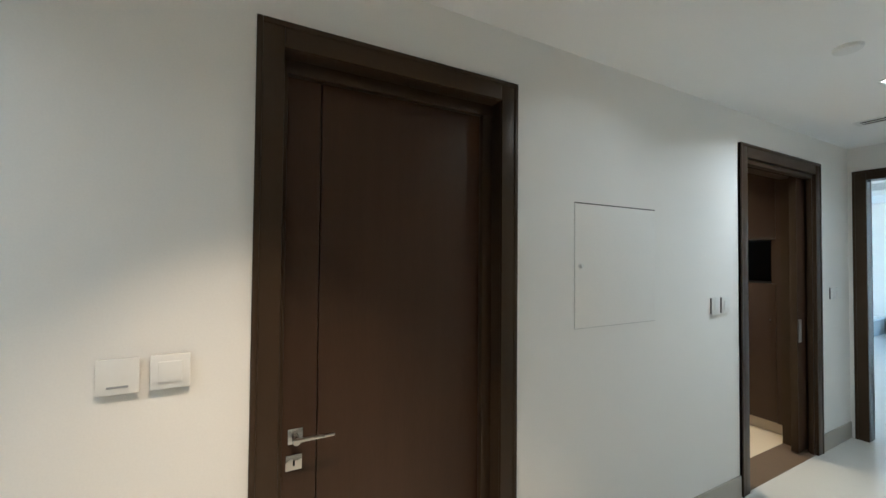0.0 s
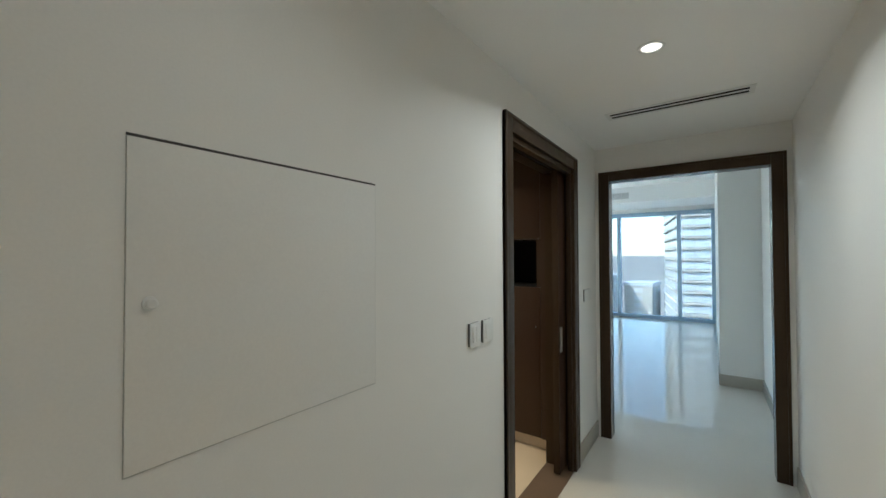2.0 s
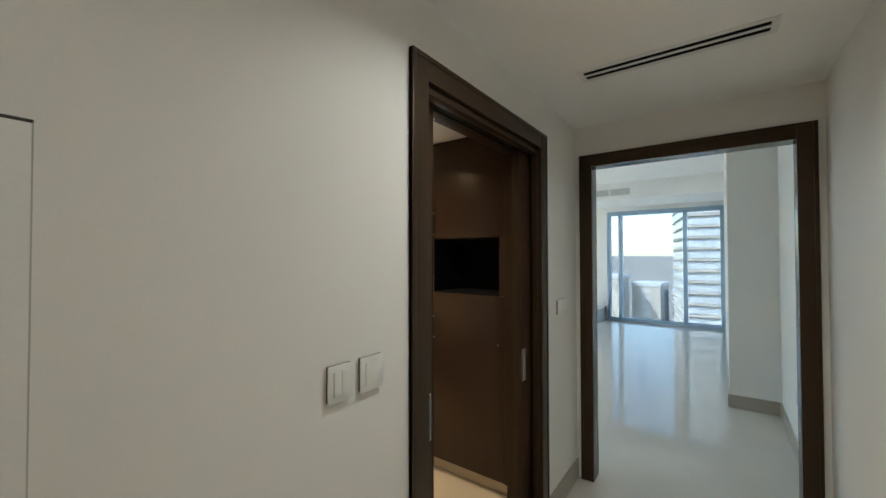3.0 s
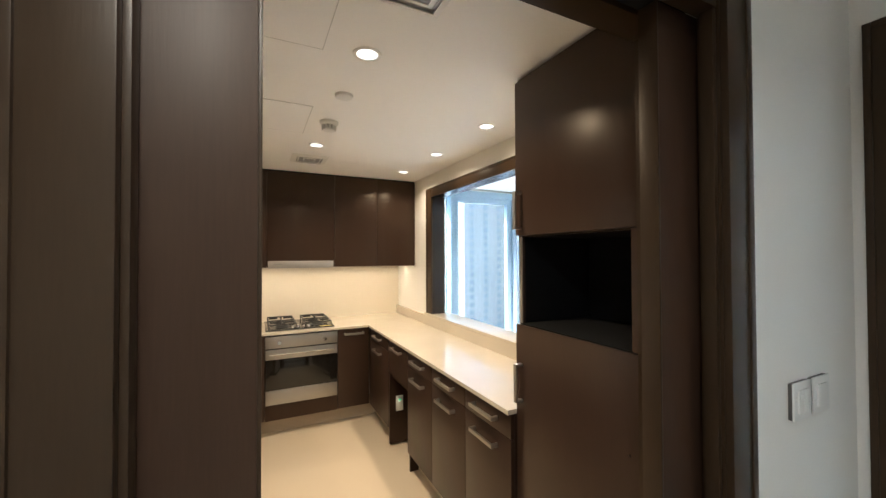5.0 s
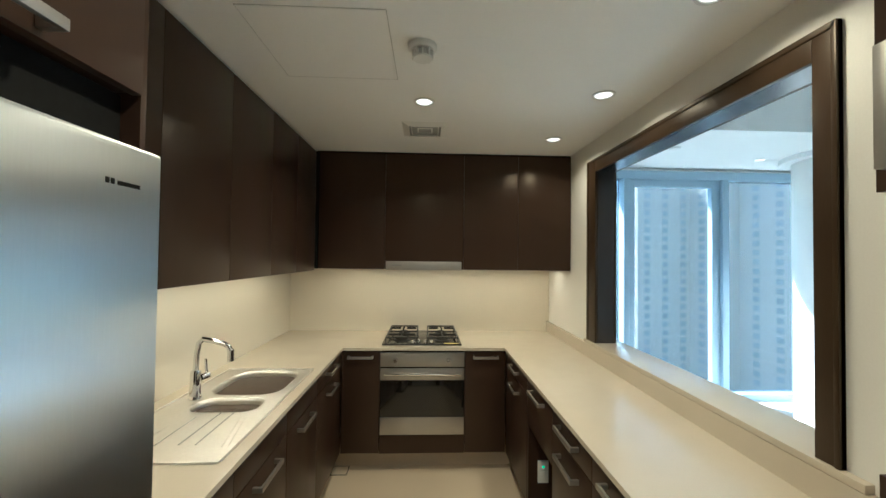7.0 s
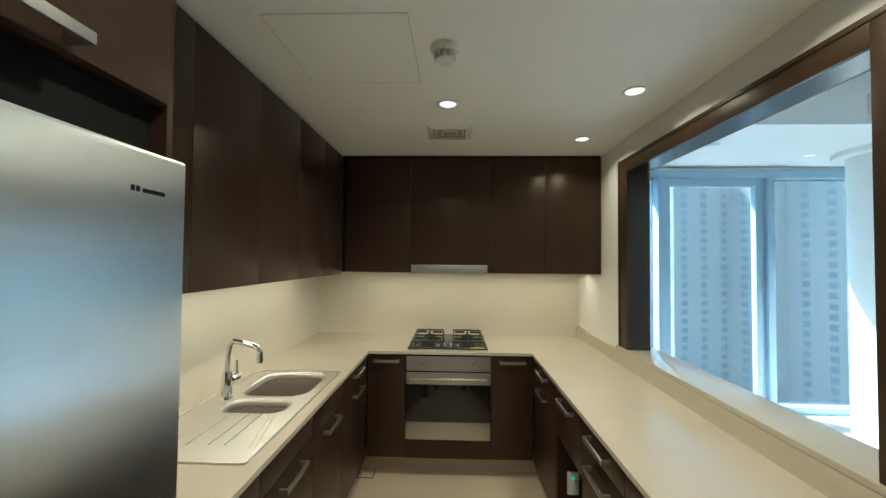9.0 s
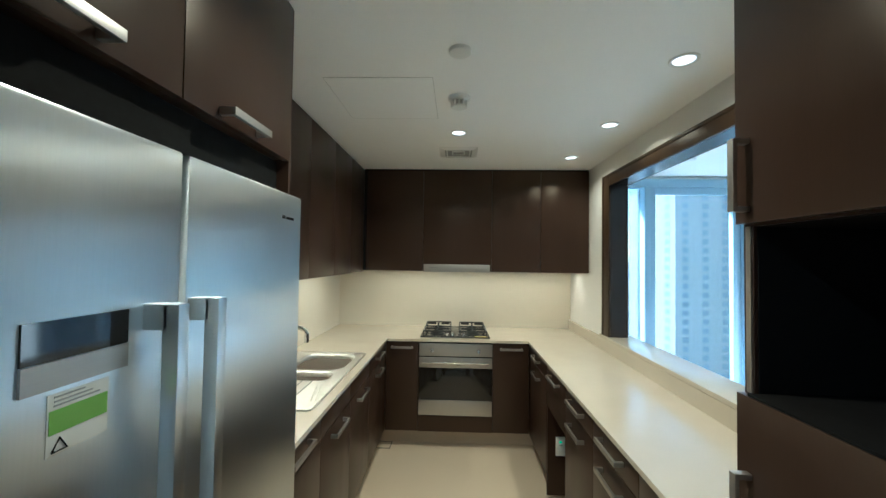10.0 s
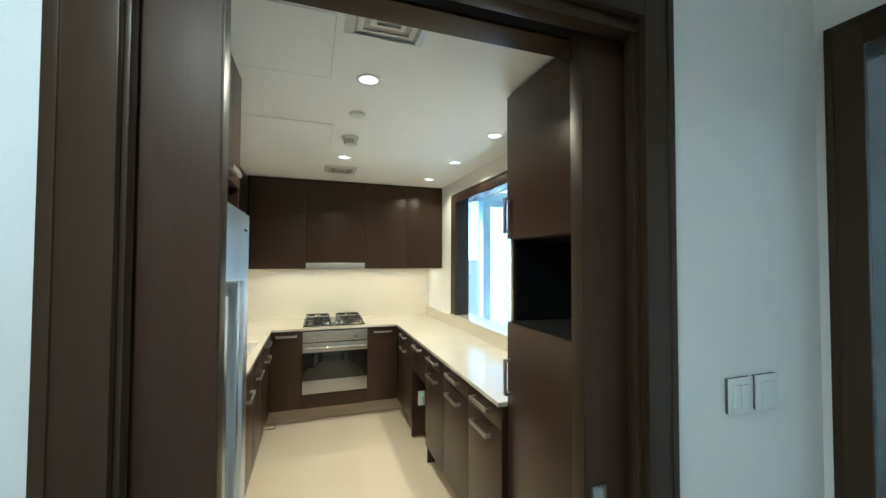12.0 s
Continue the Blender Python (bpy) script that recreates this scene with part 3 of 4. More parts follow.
# wall cabinets
def wall_unit(x0, x1, y0, y1, face, z0=1.442, z1=KC - 0.012):
    u = thing("wall_cabinet", ((x0 + x1) / 2, (y0 + y1) / 2, z0), "dark wenge handleless wall cabinet", "cabinet", KIT)
    g = 0.0011
    if face == "y":
        part("body", bx(x0, x1, y0 + 0.02, y1, z0 + 0.012, z1), WOOD, u)
        part("door", bx(x0 + g, x1 - g, y0, y0 + 0.018, z0, z1 - 0.003, bev=0.001), WOOD, u)
    else:
        part("body", bx(x0, x1 - 0.02, y0, y1, z0 + 0.012, z1), WOOD, u)
        part("door", bx(x1 - 0.018, x1, y0 + g, y1 - g, z0, z1 - 0.003, bev=0.001), WOOD, u)


for x0, x1 in ((-0.83, -0.345), (-0.345, 0.236), (0.236, 0.645), (0.645, 1.045)):
    wall_unit(x0, x1, 3.19, KY1 - 0.001, "y")
for y0, y1 in ((1.128, 1.573), (1.573, 1.99), (1.99, 2.405), (2.405, 2.79), (2.79, 3.17)):
    wall_unit(KX0 + 0.001, -0.85, y0, y1, "x", 1.428)
# black strip paints the shadow between wall cabinets and ceiling
solo("shadow_gap_strip", bx(-0.85, 1.045, 3.2, KY1, KC - 0.011, KC - 0.001), DARK, "black strip that paints the shadow gap above wall cabinets", "trim", kind="structure")
solo("filler_strip", bx(-0.85, -0.832, 3.172, 3.25, 1.442, KC - 0.012), DARK, "dark corner filler between wall cabinets", "trim", kind="structure")

# hood
u = thing("range_hood", (-0.057, 3.17, 1.437), "slim stainless pull-out range hood", "hood")
part("visor", bx(-0.335, 0.22, 3.166, 3.189, 1.437, 1.5, bev=0.002), STEELH, u)
part("filter", bx(-0.33, 0.215, 3.192, 3.6, 1.436, 1.4415), GREYP, u)
part("badge", bx(-0.29, -0.22, 3.1645, 3.1655, 1.468, 1.476), GREYP, u)

# oven
u = thing("oven", (-0.057, 3.1, 0.277), "built-in stainless oven with black glass door", "oven")
OX0, OX1 = -0.354, 0.241
part("body", bx(OX0 + 0.004, OX1 - 0.004, 3.105, 3.6, 0.278, 0.86), DARK, u)
part("control_panel", bx(OX0, OX1, 3.085, 3.104, 0.755, 0.856, bev=0.002), STEELH, u, "brushed steel control panel")
dr = part("door", bx(OX0 + 0.001, OX1 - 0.001, 3.088, 3.104, 0.28, 0.748, bev=0.002), BLACKG, u, "black glass oven door")
part("top_rail", bx(OX0 + 0.001, OX1 - 0.001, 3.083, 3.0885, 0.662, 0.747, bev=0.002), STEELH, dr, "brushed steel rail")
part("kick_panel", bx(OX0 + 0.001, OX1 - 0.001, 3.083, 3.0885, 0.28, 0.402, bev=0.002), STEELH, dr, "brushed steel panel")
hb = bmesh.new()
tube(hb, [(OX0 + 0.03, 3.052, 0.71), (OX1 - 0.03, 3.052, 0.71)], 0.007)
for x in (OX0 + 0.05, OX1 - 0.05):
    tube(hb, [(x, 3.084, 0.71), (x, 3.052, 0.71)], 0.006)
part("handle", hb, CHROME, dr, "round steel bar handle")
for x in (-0.247, 0.13):
    k = lathe(bmesh.new(), [(0.0001, -0.03), (0.013, -0.03), (0.016, -0.022), (0.018, 0.0)], (x, 3.085, 0.803), "y", 24)
    part("knob", k, CHROME, u, "chrome control knob")

# hob
u = thing("gas_hob", (-0.062, 3.4, CT1), "four-burner gas hob with cast iron supports", "hob")
part("plate", bx(-0.352, 0.226, 3.15, 3.655, CT1, CT1 + 0.012, bev=0.003), HOBG, u)
for bxx in (-0.215, 0.088):
    for by, br in ((3.27, 0.048), (3.53, 0.036)):
        b = lathe(bmesh.new(), [(br + 0.012, 0.0), (br + 0.01, 0.008), (br, 0.012), (br, 0.02), (br - 0.008, 0.024), (0.0001, 0.025)], (bxx, by, CT1 + 0.012), seg=24)
        part("burner", b, IRON, u)
    g = bmesh.new()
    z = CT1 + 0.048
    x0, x1, y0, y1 = bxx - 0.115, bxx + 0.115, 3.165, 3.64
    for q in ((x0, x1, y0, y0 + 0.009), (x0, x1, y1 - 0.009, y1), (x0, x0 + 0.009, y0, y1), (x1 - 0.009, x1, y0, y1), (x0, x1, 3.398, 3.407)):
        box(g, *q, z, z + 0.01)
    for by in (3.27, 3.53):
        for q in ((bxx - 0.1, bxx - 0.025, by - 0.004, by + 0.004), (bxx + 0.025, bxx + 0.1, by - 0.004, by + 0.004), (bxx - 0.004, bxx + 0.004, by - 0.105, by - 0.025), (bxx - 0.004, bxx + 0.004, by + 0.025, by + 0.105)):
            box(g, *q, z, z + 0.016)
    for px in (x0 + 0.004, x1 - 0.004):
        for py in (y0 + 0.005, y1 - 0.005, 3.4):
            box(g, px - 0.004, px + 0.004, py - 0.004, py + 0.004, CT1 + 0.012, z)
    box(g, bxx - 0.005, bxx + 0.005, 3.40, 3.41, z, z + 0.035)
    part("pan_support", g, IRON, u, "black cast iron pan support")
for i, x in enumerate((-0.128, -0.086, -0.038, 0.004)):
    k = lathe(bmesh.new(), [(0.015, 0.0), (0.014, 0.018), (0.011, 0.024), (0.0001, 0.024)], (x, 3.185 + 0.012 * (i % 2), CT1 + 0.012), seg=20)
    part("knob", k, CHROME, u, "chrome hob knob")
part("sticker", bx(0.10, 0.205, 3.153, 3.178, CT1 + 0.0125, CT1 + 0.0135), YELLOW, u, "yellow safety sticker")

# sink
u = thing("kitchen_sink", (-0.9, 2.08, CT1), "stainless one-and-a-half bowl inset sink with drainer", "sink")


def bowl_ring(x0, x1, y0, y1, r, z, n=6):
    pts = []
    for cx, cy, a in ((x1 - r, y1 - r, 0), (x0 + r, y1 - r, 90), (x0 + r, y0 + r, 180), (x1 - r, y0 + r, 270)):
        for k in range(n + 1):
            t = radians(a + 90 * k / n)
            pts.append((cx + r * math.cos(t), cy + r * math.sin(t), z))
    return pts


def bowl(x0, x1, y0, y1, r, depth, z):
    bm = bmesh.new()
    rings = []
    for k, (ins, dz) in enumerate(((-0.004, 0.0015), (0.0, 0.0), (0.006, -0.01), (0.014, -depth * 0.8), (0.03, -depth * 0.97), (0.055, -depth))):
        rings.append([bm.verts.new(p) for p in bowl_ring(x0 + ins, x1 - ins, y0 + ins, y1 - ins, r - min(ins, r * 0.4), z + dz)])
    for a, b in zip(rings, rings[1:]):
        for i in range(len(a)):
            bm.faces.new((a[i], a[(i + 1) % len(a)], b[(i + 1) % len(b)], b[i]))
    bm.faces.new(rings[-1])
    return bm


SZ = CT1 + 0.004
B1 = (-1.045, -0.715, 2.17, 2.53, 0.09)
B2 = (-1.015, -0.735, 1.975, 2.13, 0.06)
# the rim plate is built from strips round the two bowls
bm = bmesh.new()
outer = [bm.verts.new(p) for p in bowl_ring(SX0, SX1, SY0, SY1, 0.025, SZ)]
for q in (B1, B2):
    for loop in (bowl_ring(*q, SZ),):
        vs = [bm.verts.new(p) for p in loop]
        for i in range(len(vs)):
            bm.edges.new((vs[i], vs[(i + 1) % len(vs)]))
for i in range(len(outer)):
    bm.edges.new((outer[i], outer[(i + 1) % len(outer)]))
bmesh.ops.triangle_fill(bm, use_beauty=True, use_dissolve=False, edges=bm.edges[:])
low = [bm.verts.new((p[0], p[1], CT1 + 0.0005)) for p in bowl_ring(SX0 - 0.002, SX1 + 0.002, SY0 - 0.002, SY1 + 0.002, 0.026, 0)]
for i in range(len(outer)):
    bm.faces.new((outer[i], outer[(i + 1) % len(outer)], low[(i + 1) % len(low)], low[i]))
part("rim", bm, SINKST, u)
bm = bmesh.new()
for a, b, c, e in ((SX0, SX0 + 0.012, SY0, SY1), (SX1 - 0.012, SX1, SY0, SY1), (SX0, SX1, SY0, SY0 + 0.012), (SX0, SX1, SY1 - 0.012, SY1)):
    box(bm, a, b, c, e, SZ - 0.001, SZ + 0.003, bev=0.0012)
part("raised_edge", bm, SINKST, u)
for q, dep in ((B1, 0.17), (B2, 0.12)):
    b = part("bowl", bowl(*q, dep, SZ), SINKST, u)
    c = ((q[0] + q[1]) / 2, (q[2] + q[3]) / 2, SZ - dep + 0.001)
    part("drain", lathe(bmesh.new(), [(0.04, 0.0), (0.038, 0.004), (0.02, 0.002), (0.0001, 0.002)], c, seg=24), CHROME, b)
for i, (xa, xb, ya, yb) in enumerate(((-0.994, -0.993, 1.70, 1.86), (-0.938, -0.936, 1.70, 1.93), (-0.861, -0.861, 1.705, 1.968), (-0.805, -0.81, 1.705, 1.972), (-0.712, -0.771, 1.69, 1.96), (-0.692, -0.75, 1.69, 1.95))):
    fl = tube(bmesh.new(), [(xa, ya, SZ + 0.0003), (xb, yb, SZ - 0.0007)], 0.0022 + 0.0008 * (i in (2, 3)), 8)
    # middle grooves are grey: their dark shade is put into the colour
    part("drain_groove", fl, GREYP if 1 <= i <= 3 else SINKST, u)
t = thing("kitchen_tap", (-1.06, 2.14, SZ), "chrome single-lever mixer tap with angular spout", "tap")
TX, TY = -1.06, 2.13
part("base", lathe(bmesh.new(), [(0.027, 0.0), (0.026, 0.006), (0.023, 0.012), (0.021, 0.115), (0.019, 0.122), (0.0001, 0.123)], (TX, TY, SZ)), CHROME, t)
sp = [(TX, TY, SZ + 0.12), (TX + 0.004, TY, SZ + 0.2), (TX + 0.012, TY, SZ + 0.245), (TX + 0.03, TY, SZ + 0.262), (TX + 0.066, TY, SZ + 0.256), (TX + 0.122, TY, SZ + 0.242), (TX + 0.142, TY, SZ + 0.232), (TX + 0.151, TY, SZ + 0.212)]
part("spout", tube(bmesh.new(), sp, 0.0115, 24), CHROME, t)
part("nozzle", lathe(bmesh.new(), [(0.0135, 0.0), (0.0135, 0.05), (0.011, 0.055)], (TX + 0.152, TY, SZ + 0.165)), CHROME, t)
lv = tube(bmesh.new(), [(TX + 0.012, TY + 0.02, SZ + 0.085), (TX + 0.028, TY + 0.05, SZ + 0.09)], 0.016, 20)
tube(lv, [(TX + 0.024, TY + 0.042, SZ + 0.1), (TX + 0.02, TY + 0.04, SZ + 0.165)], 0.006, 20)
part("lever", lv, CHROME, t)

# refrigerator
u = thing("refrigerator", (-0.87, 0.69, 0), "brushed steel side-by-side refrigerator with long handles", "refrigerator")
FRX = -0.53
part("body", bx(-1.2, FRX - 0.075, 0.272, 1.104, 0.03, 1.70), mat("dark_grey_cabinet", (0.05, 0.055, 0.06), 0.4, 0.3), u)
d1 = part("door", bx(FRX - 0.068, FRX, 0.267, 0.615, 0.06, 1.72, bev=0.008), STEEL, u, "brushed steel freezer door")
d2 = part("door", bx(FRX - 0.068, FRX, 0.629, 1.109, 0.06, 1.72, bev=0.008), STEEL, u, "brushed steel refrigerator door")
for dd, y in ((d1, 0.551), (d2, 0.646)):
    hb = bmesh.new()
    box(hb, FRX + 0.03, FRX + 0.056, y - 0.012, y + 0.012, 0.62, 1.47, bev=0.003)
    for z in (0.62, 1.43):
        box(hb, FRX - 0.001, FRX + 0.04, y - 0.012, y + 0.012, z, z + 0.04, bev=0.003)
    part("handle", hb, STEEL, dd, "square steel bar handle")
part("dispenser_display", bx(FRX, FRX + 0.003, 0.378, 0.512, 1.419, 1.466), BLACKG, d1, "dark glass display")
part("dispenser_panel", bx(FRX, FRX + 0.004, 0.378, 0.512, 1.386, 1.418), STEELH, d1, "silver button panel")
st = part("energy_label", bx(FRX, FRX + 0.001, 0.409, 0.486, 1.307, 1.379), WHITEP, d1, "white energy label with a green band")
for k, (y0, y1) in enumerate(((0.985, 0.992), (0.995, 1.002), (1.008, 1.055))):
    part("badge", bx(FRX, FRX + 0.0008, y0, y1, 1.647, 1.656 - 0.002 * (k == 2)), DARK, d2, "small dark maker's badge")
gl = solo("label_band", bx(FRX + 0.0012, FRX + 0.0018, 0.411, 0.484, 1.332, 1.360), GREEN, "", "")
gl.parent = d1
gl.location = -ORIGIN[d1.name]
for i in range(3):
    b = part("print_line", bx(FRX + 0.0012, FRX + 0.0018, 0.416, 0.473 - 0.01 * i, 1.364 + 0.005 * i, 1.366 + 0.005 * i), GREYP, d1)
tri = tube(bmesh.new(), [(FRX + 0.0015, 0.415, 1.311), (FRX + 0.0015, 0.424, 1.326), (FRX + 0.0015, 0.433, 1.311), (FRX + 0.0015, 0.415, 1.311)], 0.0012, 6)
part("warning_mark", tri, DARK, d1)
part("grille", bx(-0.62, FRX - 0.01, 0.275, 1.10, 0.0, 0.055), DARK, u, "dark ventilation grille")

# bridging cabinets above the refrigerator and its side panels
for y0, y1, ha in ((0.266, 0.66, 0.42), (0.66, 1.112, 0.845)):
    u = thing("bridging_cabinet", (-0.57, (y0 + y1) / 2, 1.833), "dark wenge cabinet above the refrigerator", "cabinet", KIT)
    part("body", bx(KX0, -0.592, y0 + 0.001, y1 - 0.001, 1.838, KC - 0.002), WOOD, u)
    f = part("door", bx(-0.59, -0.57, y0 + 0.0015, y1 - 0.0015, 1.833, KC - 0.006, bev=0.001), WOOD, u)
    bar_handle(f, -0.57, ha, 1.853, 0.16, "y", (1, 0, 0))
solo("side_panel", bx(KX0, -0.575, KY0 + 0.002, 0.255, 0.0, KC - 0.002, bev=0.001), WOOD, "dark wenge end panel beside the refrigerator", "panel", KIT)
solo("side_panel", bx(KX0, -0.575, 1.113, 1.127, 0.0, KC - 0.002), WOOD, "dark wenge end panel beside the refrigerator", "panel", KIT)
# solid black block puts the shade of the open gap into colour
solo("gap_shade_block", bx(KX0 + 0.001, -0.61, 0.264, 1.111, 1.722, 1.832), DARK, "black block painted as the shade in the gap above the refrigerator", "panel", KIT)

# tall cabinet with a niche
u = thing("tall_cabinet", (0.55, 0.54, 0), "tall dark wenge cabinet with an empty appliance niche", "cabinet", KIT)
NY0, NY1, NZ0, NZ1 = 0.31, 0.842, 1.259, 1.625
TF = 0.572
part("lower_carcass", bx(TF + 0.02, WX0, KY0 + 0.002, 0.87, 0.1, NZ0), WOOD, u)
part("upper_carcass", bx(TF + 0.02, WX0, KY0 + 0.002, 0.87, NZ1, KC - 0.002), WOOD, u)
part("niche_side", bx(TF + 0.001, WX0, KY0 + 0.002, NY0, NZ0, NZ1), WOOD, u)
part("niche_side", bx(TF + 0.02, WX0, NY1, 0.87, NZ0, NZ1), WOOD, u)
part("niche_back", bx(0.98, WX0, NY0, NY1, NZ0, NZ1), WOOD, u)
part("filler", bx(TF + 0.001, TF + 0.02, KY0 + 0.002, 0.28, 0.1, NZ0), WOOD, u)
part("filler", bx(TF + 0.001, TF + 0.02, KY0 + 0.002, 0.28, NZ1, KC - 0.002), WOOD, u)
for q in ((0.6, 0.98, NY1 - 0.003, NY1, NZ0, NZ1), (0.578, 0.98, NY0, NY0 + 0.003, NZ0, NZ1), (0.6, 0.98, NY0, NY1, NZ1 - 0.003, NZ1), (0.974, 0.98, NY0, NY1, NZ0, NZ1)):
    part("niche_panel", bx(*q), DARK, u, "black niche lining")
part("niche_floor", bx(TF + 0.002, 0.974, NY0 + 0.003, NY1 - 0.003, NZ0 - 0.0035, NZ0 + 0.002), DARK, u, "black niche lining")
part("edge_strip", bx(0.588, 0.592, NY1 + 0.004, NY1 + 0.018, NZ0, NZ1), STEELH, u, "thin steel edge strip")
f = part("door", bx(TF, TF + 0.019, 0.282, 0.868, NZ1 + 0.006, KC - 0.022, bev=0.001), WOOD, u)
bar_handle(f, TF, 0.832, 1.735, 0.16, "z", (-1, 0, 0))
f = part("door", bx(TF, TF + 0.019, 0.282, 0.868, 0.105, NZ0 - 0.004, bev=0.001), WOOD, u)
bar_handle(f, TF, 0.832, 1.015, 0.16, "z", (-1, 0, 0))
part("lock_button", lathe(bmesh.new(), [(0.004, -0.002), (0.004, 0.002)], (TF - 0.0015, 0.32, 0.95), "x", 12), CHROME, u)
plinth(0.63, 0.645, KY0 + 0.002, 0.87, 0, 0.1)

# socket in the appliance bay
u = thing("power_socket", (0.62, 2.48, 0.33), "white switched socket with a green indicator", "socket")
part("plate", bx(0.60, 0.66, 2.497, 2.511, 0.28, 0.40, bev=0.004), WHITEP, u)
part("rocker", bx(0.615, 0.645, 2.492, 2.498, 0.30, 0.35, bev=0.002), WHITEP, u)
part("indicator", bx(0.622, 0.638, 2.495, 2.4975, 0.365, 0.375), LED, u)

# floor drain cover
u = thing("floor_drain", (-0.637, 3.148, 0), "square tiled floor drain cover in a dark frame", "drain cover")
bm = bmesh.new()
for q in ((-0.695, -0.579, 3.09, 3.095), (-0.695, -0.579, 3.201, 3.206), (-0.695, -0.69, 3.09, 3.206), (-0.584, -0.579, 3.09, 3.206)):
    box(bm, *q, 0.0, 0.003)
part("frame", bm, GROUT, u)
part("cover", bx(-0.69, -0.584, 3.095, 3.201, 0.0, 0.002), KTILE, u)


# ---------------------------------------------------------------- ceiling fittings
def downlight(x, y, z, watts, colour, spread=145, size=0.075):
    u = thing("downlight", (x, y, z), "recessed round white ceiling downlight, lit", "downlight", "ceiling downlights")
    part("trim_ring", lathe(bmesh.new(), [(0.038, -0.001), (0.041, -0.005), (0.052, -0.004), (0.054, 0.0)], (x, y, z)), WHITEP, u)
    part("lens", lathe(bmesh.new(), [(0.0001, -0.0015), (0.039, -0.0015), (0.039, 0.0)], (x, y, z)), LENS, u, "glowing frosted lens")
    disc_lamp(x, y, z - 0.008, watts, colour, size, spread)


WARM = (1.0, 0.73, 0.44)
for x, y, k in ((-0.055, 0.945, 1.25), (-0.057, 2.26, 1.4), (0.79, 1.43, 0.5), (0.79, 2.125, 0.5), (0.78, 2.806, 0.5)):
    downlight(x, y, KC, KDOWN * k, WARM)
# -1.85 and -4.75 are unseen lamps, added to brighten corridor and foyer
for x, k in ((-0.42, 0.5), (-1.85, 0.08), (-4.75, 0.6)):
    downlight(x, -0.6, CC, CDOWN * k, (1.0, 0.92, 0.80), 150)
downlight(-3.30, -0.7, CC, FDOWN, (1.0, 0.66, 0.38), 78)

# lamp strips under the wall cabinets
strip_lamp(0.1, 3.45, 1.432, 1.8, KSTRIP, WARM)
strip_lamp(-1.03, 2.15, 1.424, 2.0, KSTRIP, WARM, 90)


def detector(x, y, z, r, h, label, name="sprinkler_cover"):
    return solo(name, lathe(bmesh.new(), [(r, 0.0), (r, -h * 0.5), (r * 0.93, -h * 0.9), (r * 0.8, -h), (0.0001, -h)], (x, y, z), seg=36), WHITEP, label, "ceiling disc", at=(x, y, z))


detector(-0.057, 1.355, KC, 0.042, 0.014, "flat white concealed sprinkler cover on the ceiling")
detector(-1.033, -0.607, CC, 0.05, 0.018, "round white concealed sprinkler cover on the ceiling")
u = thing("smoke_detector", (-0.058, 1.76, KC), "white round smoke detector with slotted cone", "smoke detector")
c = (-0.058, 1.76, KC)
part("base", lathe(bmesh.new(), [(0.052, 0.0), (0.052, -0.012), (0.046, -0.02), (0.0001, -0.02)], c, seg=36), WHITEP, u)
part("chamber", lathe(bmesh.new(), [(0.03, -0.02), (0.028, -0.045), (0.02, -0.05), (0.0001, -0.05)], c), SHADE, u)
for i in range(10):
    a = 2 * math.pi * i / 10
    b = bx(-0.0025, 0.0025, 0.026, 0.04, KC - 0.048, KC - 0.02)
    bmesh.ops.transform(b, matrix=Matrix.Translation((c[0], c[1], 0)) @ Matrix.Rotation(a, 4, "Z"), verts=b.verts)
    part("fin", b, WHITEP, u)
part("cap", lathe(bmesh.new(), [(0.036, -0.044), (0.034, -0.05), (0.0001, -0.052)], c), WHITEP, u)


def diffuser(x, y, s, z, rings=3, rim=0.22, throat=SHADE):
    u = thing("ceiling_diffuser", (x, y, z), "square white four-way ceiling air diffuser", "air vent")
    # flat grey plate puts the shade of the open throat into colour
    part("throat", bx(x - s * 0.76, x + s * 0.76, y - s * 0.76, y + s * 0.76, z - 0.003, z - 0.001), throat, u, "flat grey plate painted as the throat's shade")
    for k in range(rings + 1):
        o, i = s * (1 - 0.29 * k - (rim - 0.22 if k else 0)), s * (1 - 0.29 * k - (rim if k == 0 else 0.14))
        if i < 0.01:
            i = 0.004
        bm = bmesh.new()
        zo, zi = z - 0.014 + 0.004 * (k > 0), z - 0.006
        vo = [bm.verts.new((x + a * o, y + b * o, zi if k else z)) for a, b in ((-1, -1), (1, -1), (1, 1), (-1, 1))]
        vi = [bm.verts.new((x + a * i, y + b * i, zo)) for a, b in ((-1, -1), (1, -1), (1, 1), (-1, 1))]
        vt = [bm.verts.new((x + a * i, y + b * i, zo + 0.004)) for a, b in ((-1, -1), (1, -1), (1, 1), (-1, 1))]
        for p, q in ((vo, vi), (vi, vt)):
            for n in range(4):
                bm.faces.new((p[n], p[(n + 1) % 4], q[(n + 1) % 4], q[n]))
        part("frame" if k == 0 else "blade", bm, WHITEP, u)


diffuser(-0.047, 0.497, 0.137, KC)
diffuser(-0.055, 2.68, 0.135, KC, 2, 0.30, GREYP)


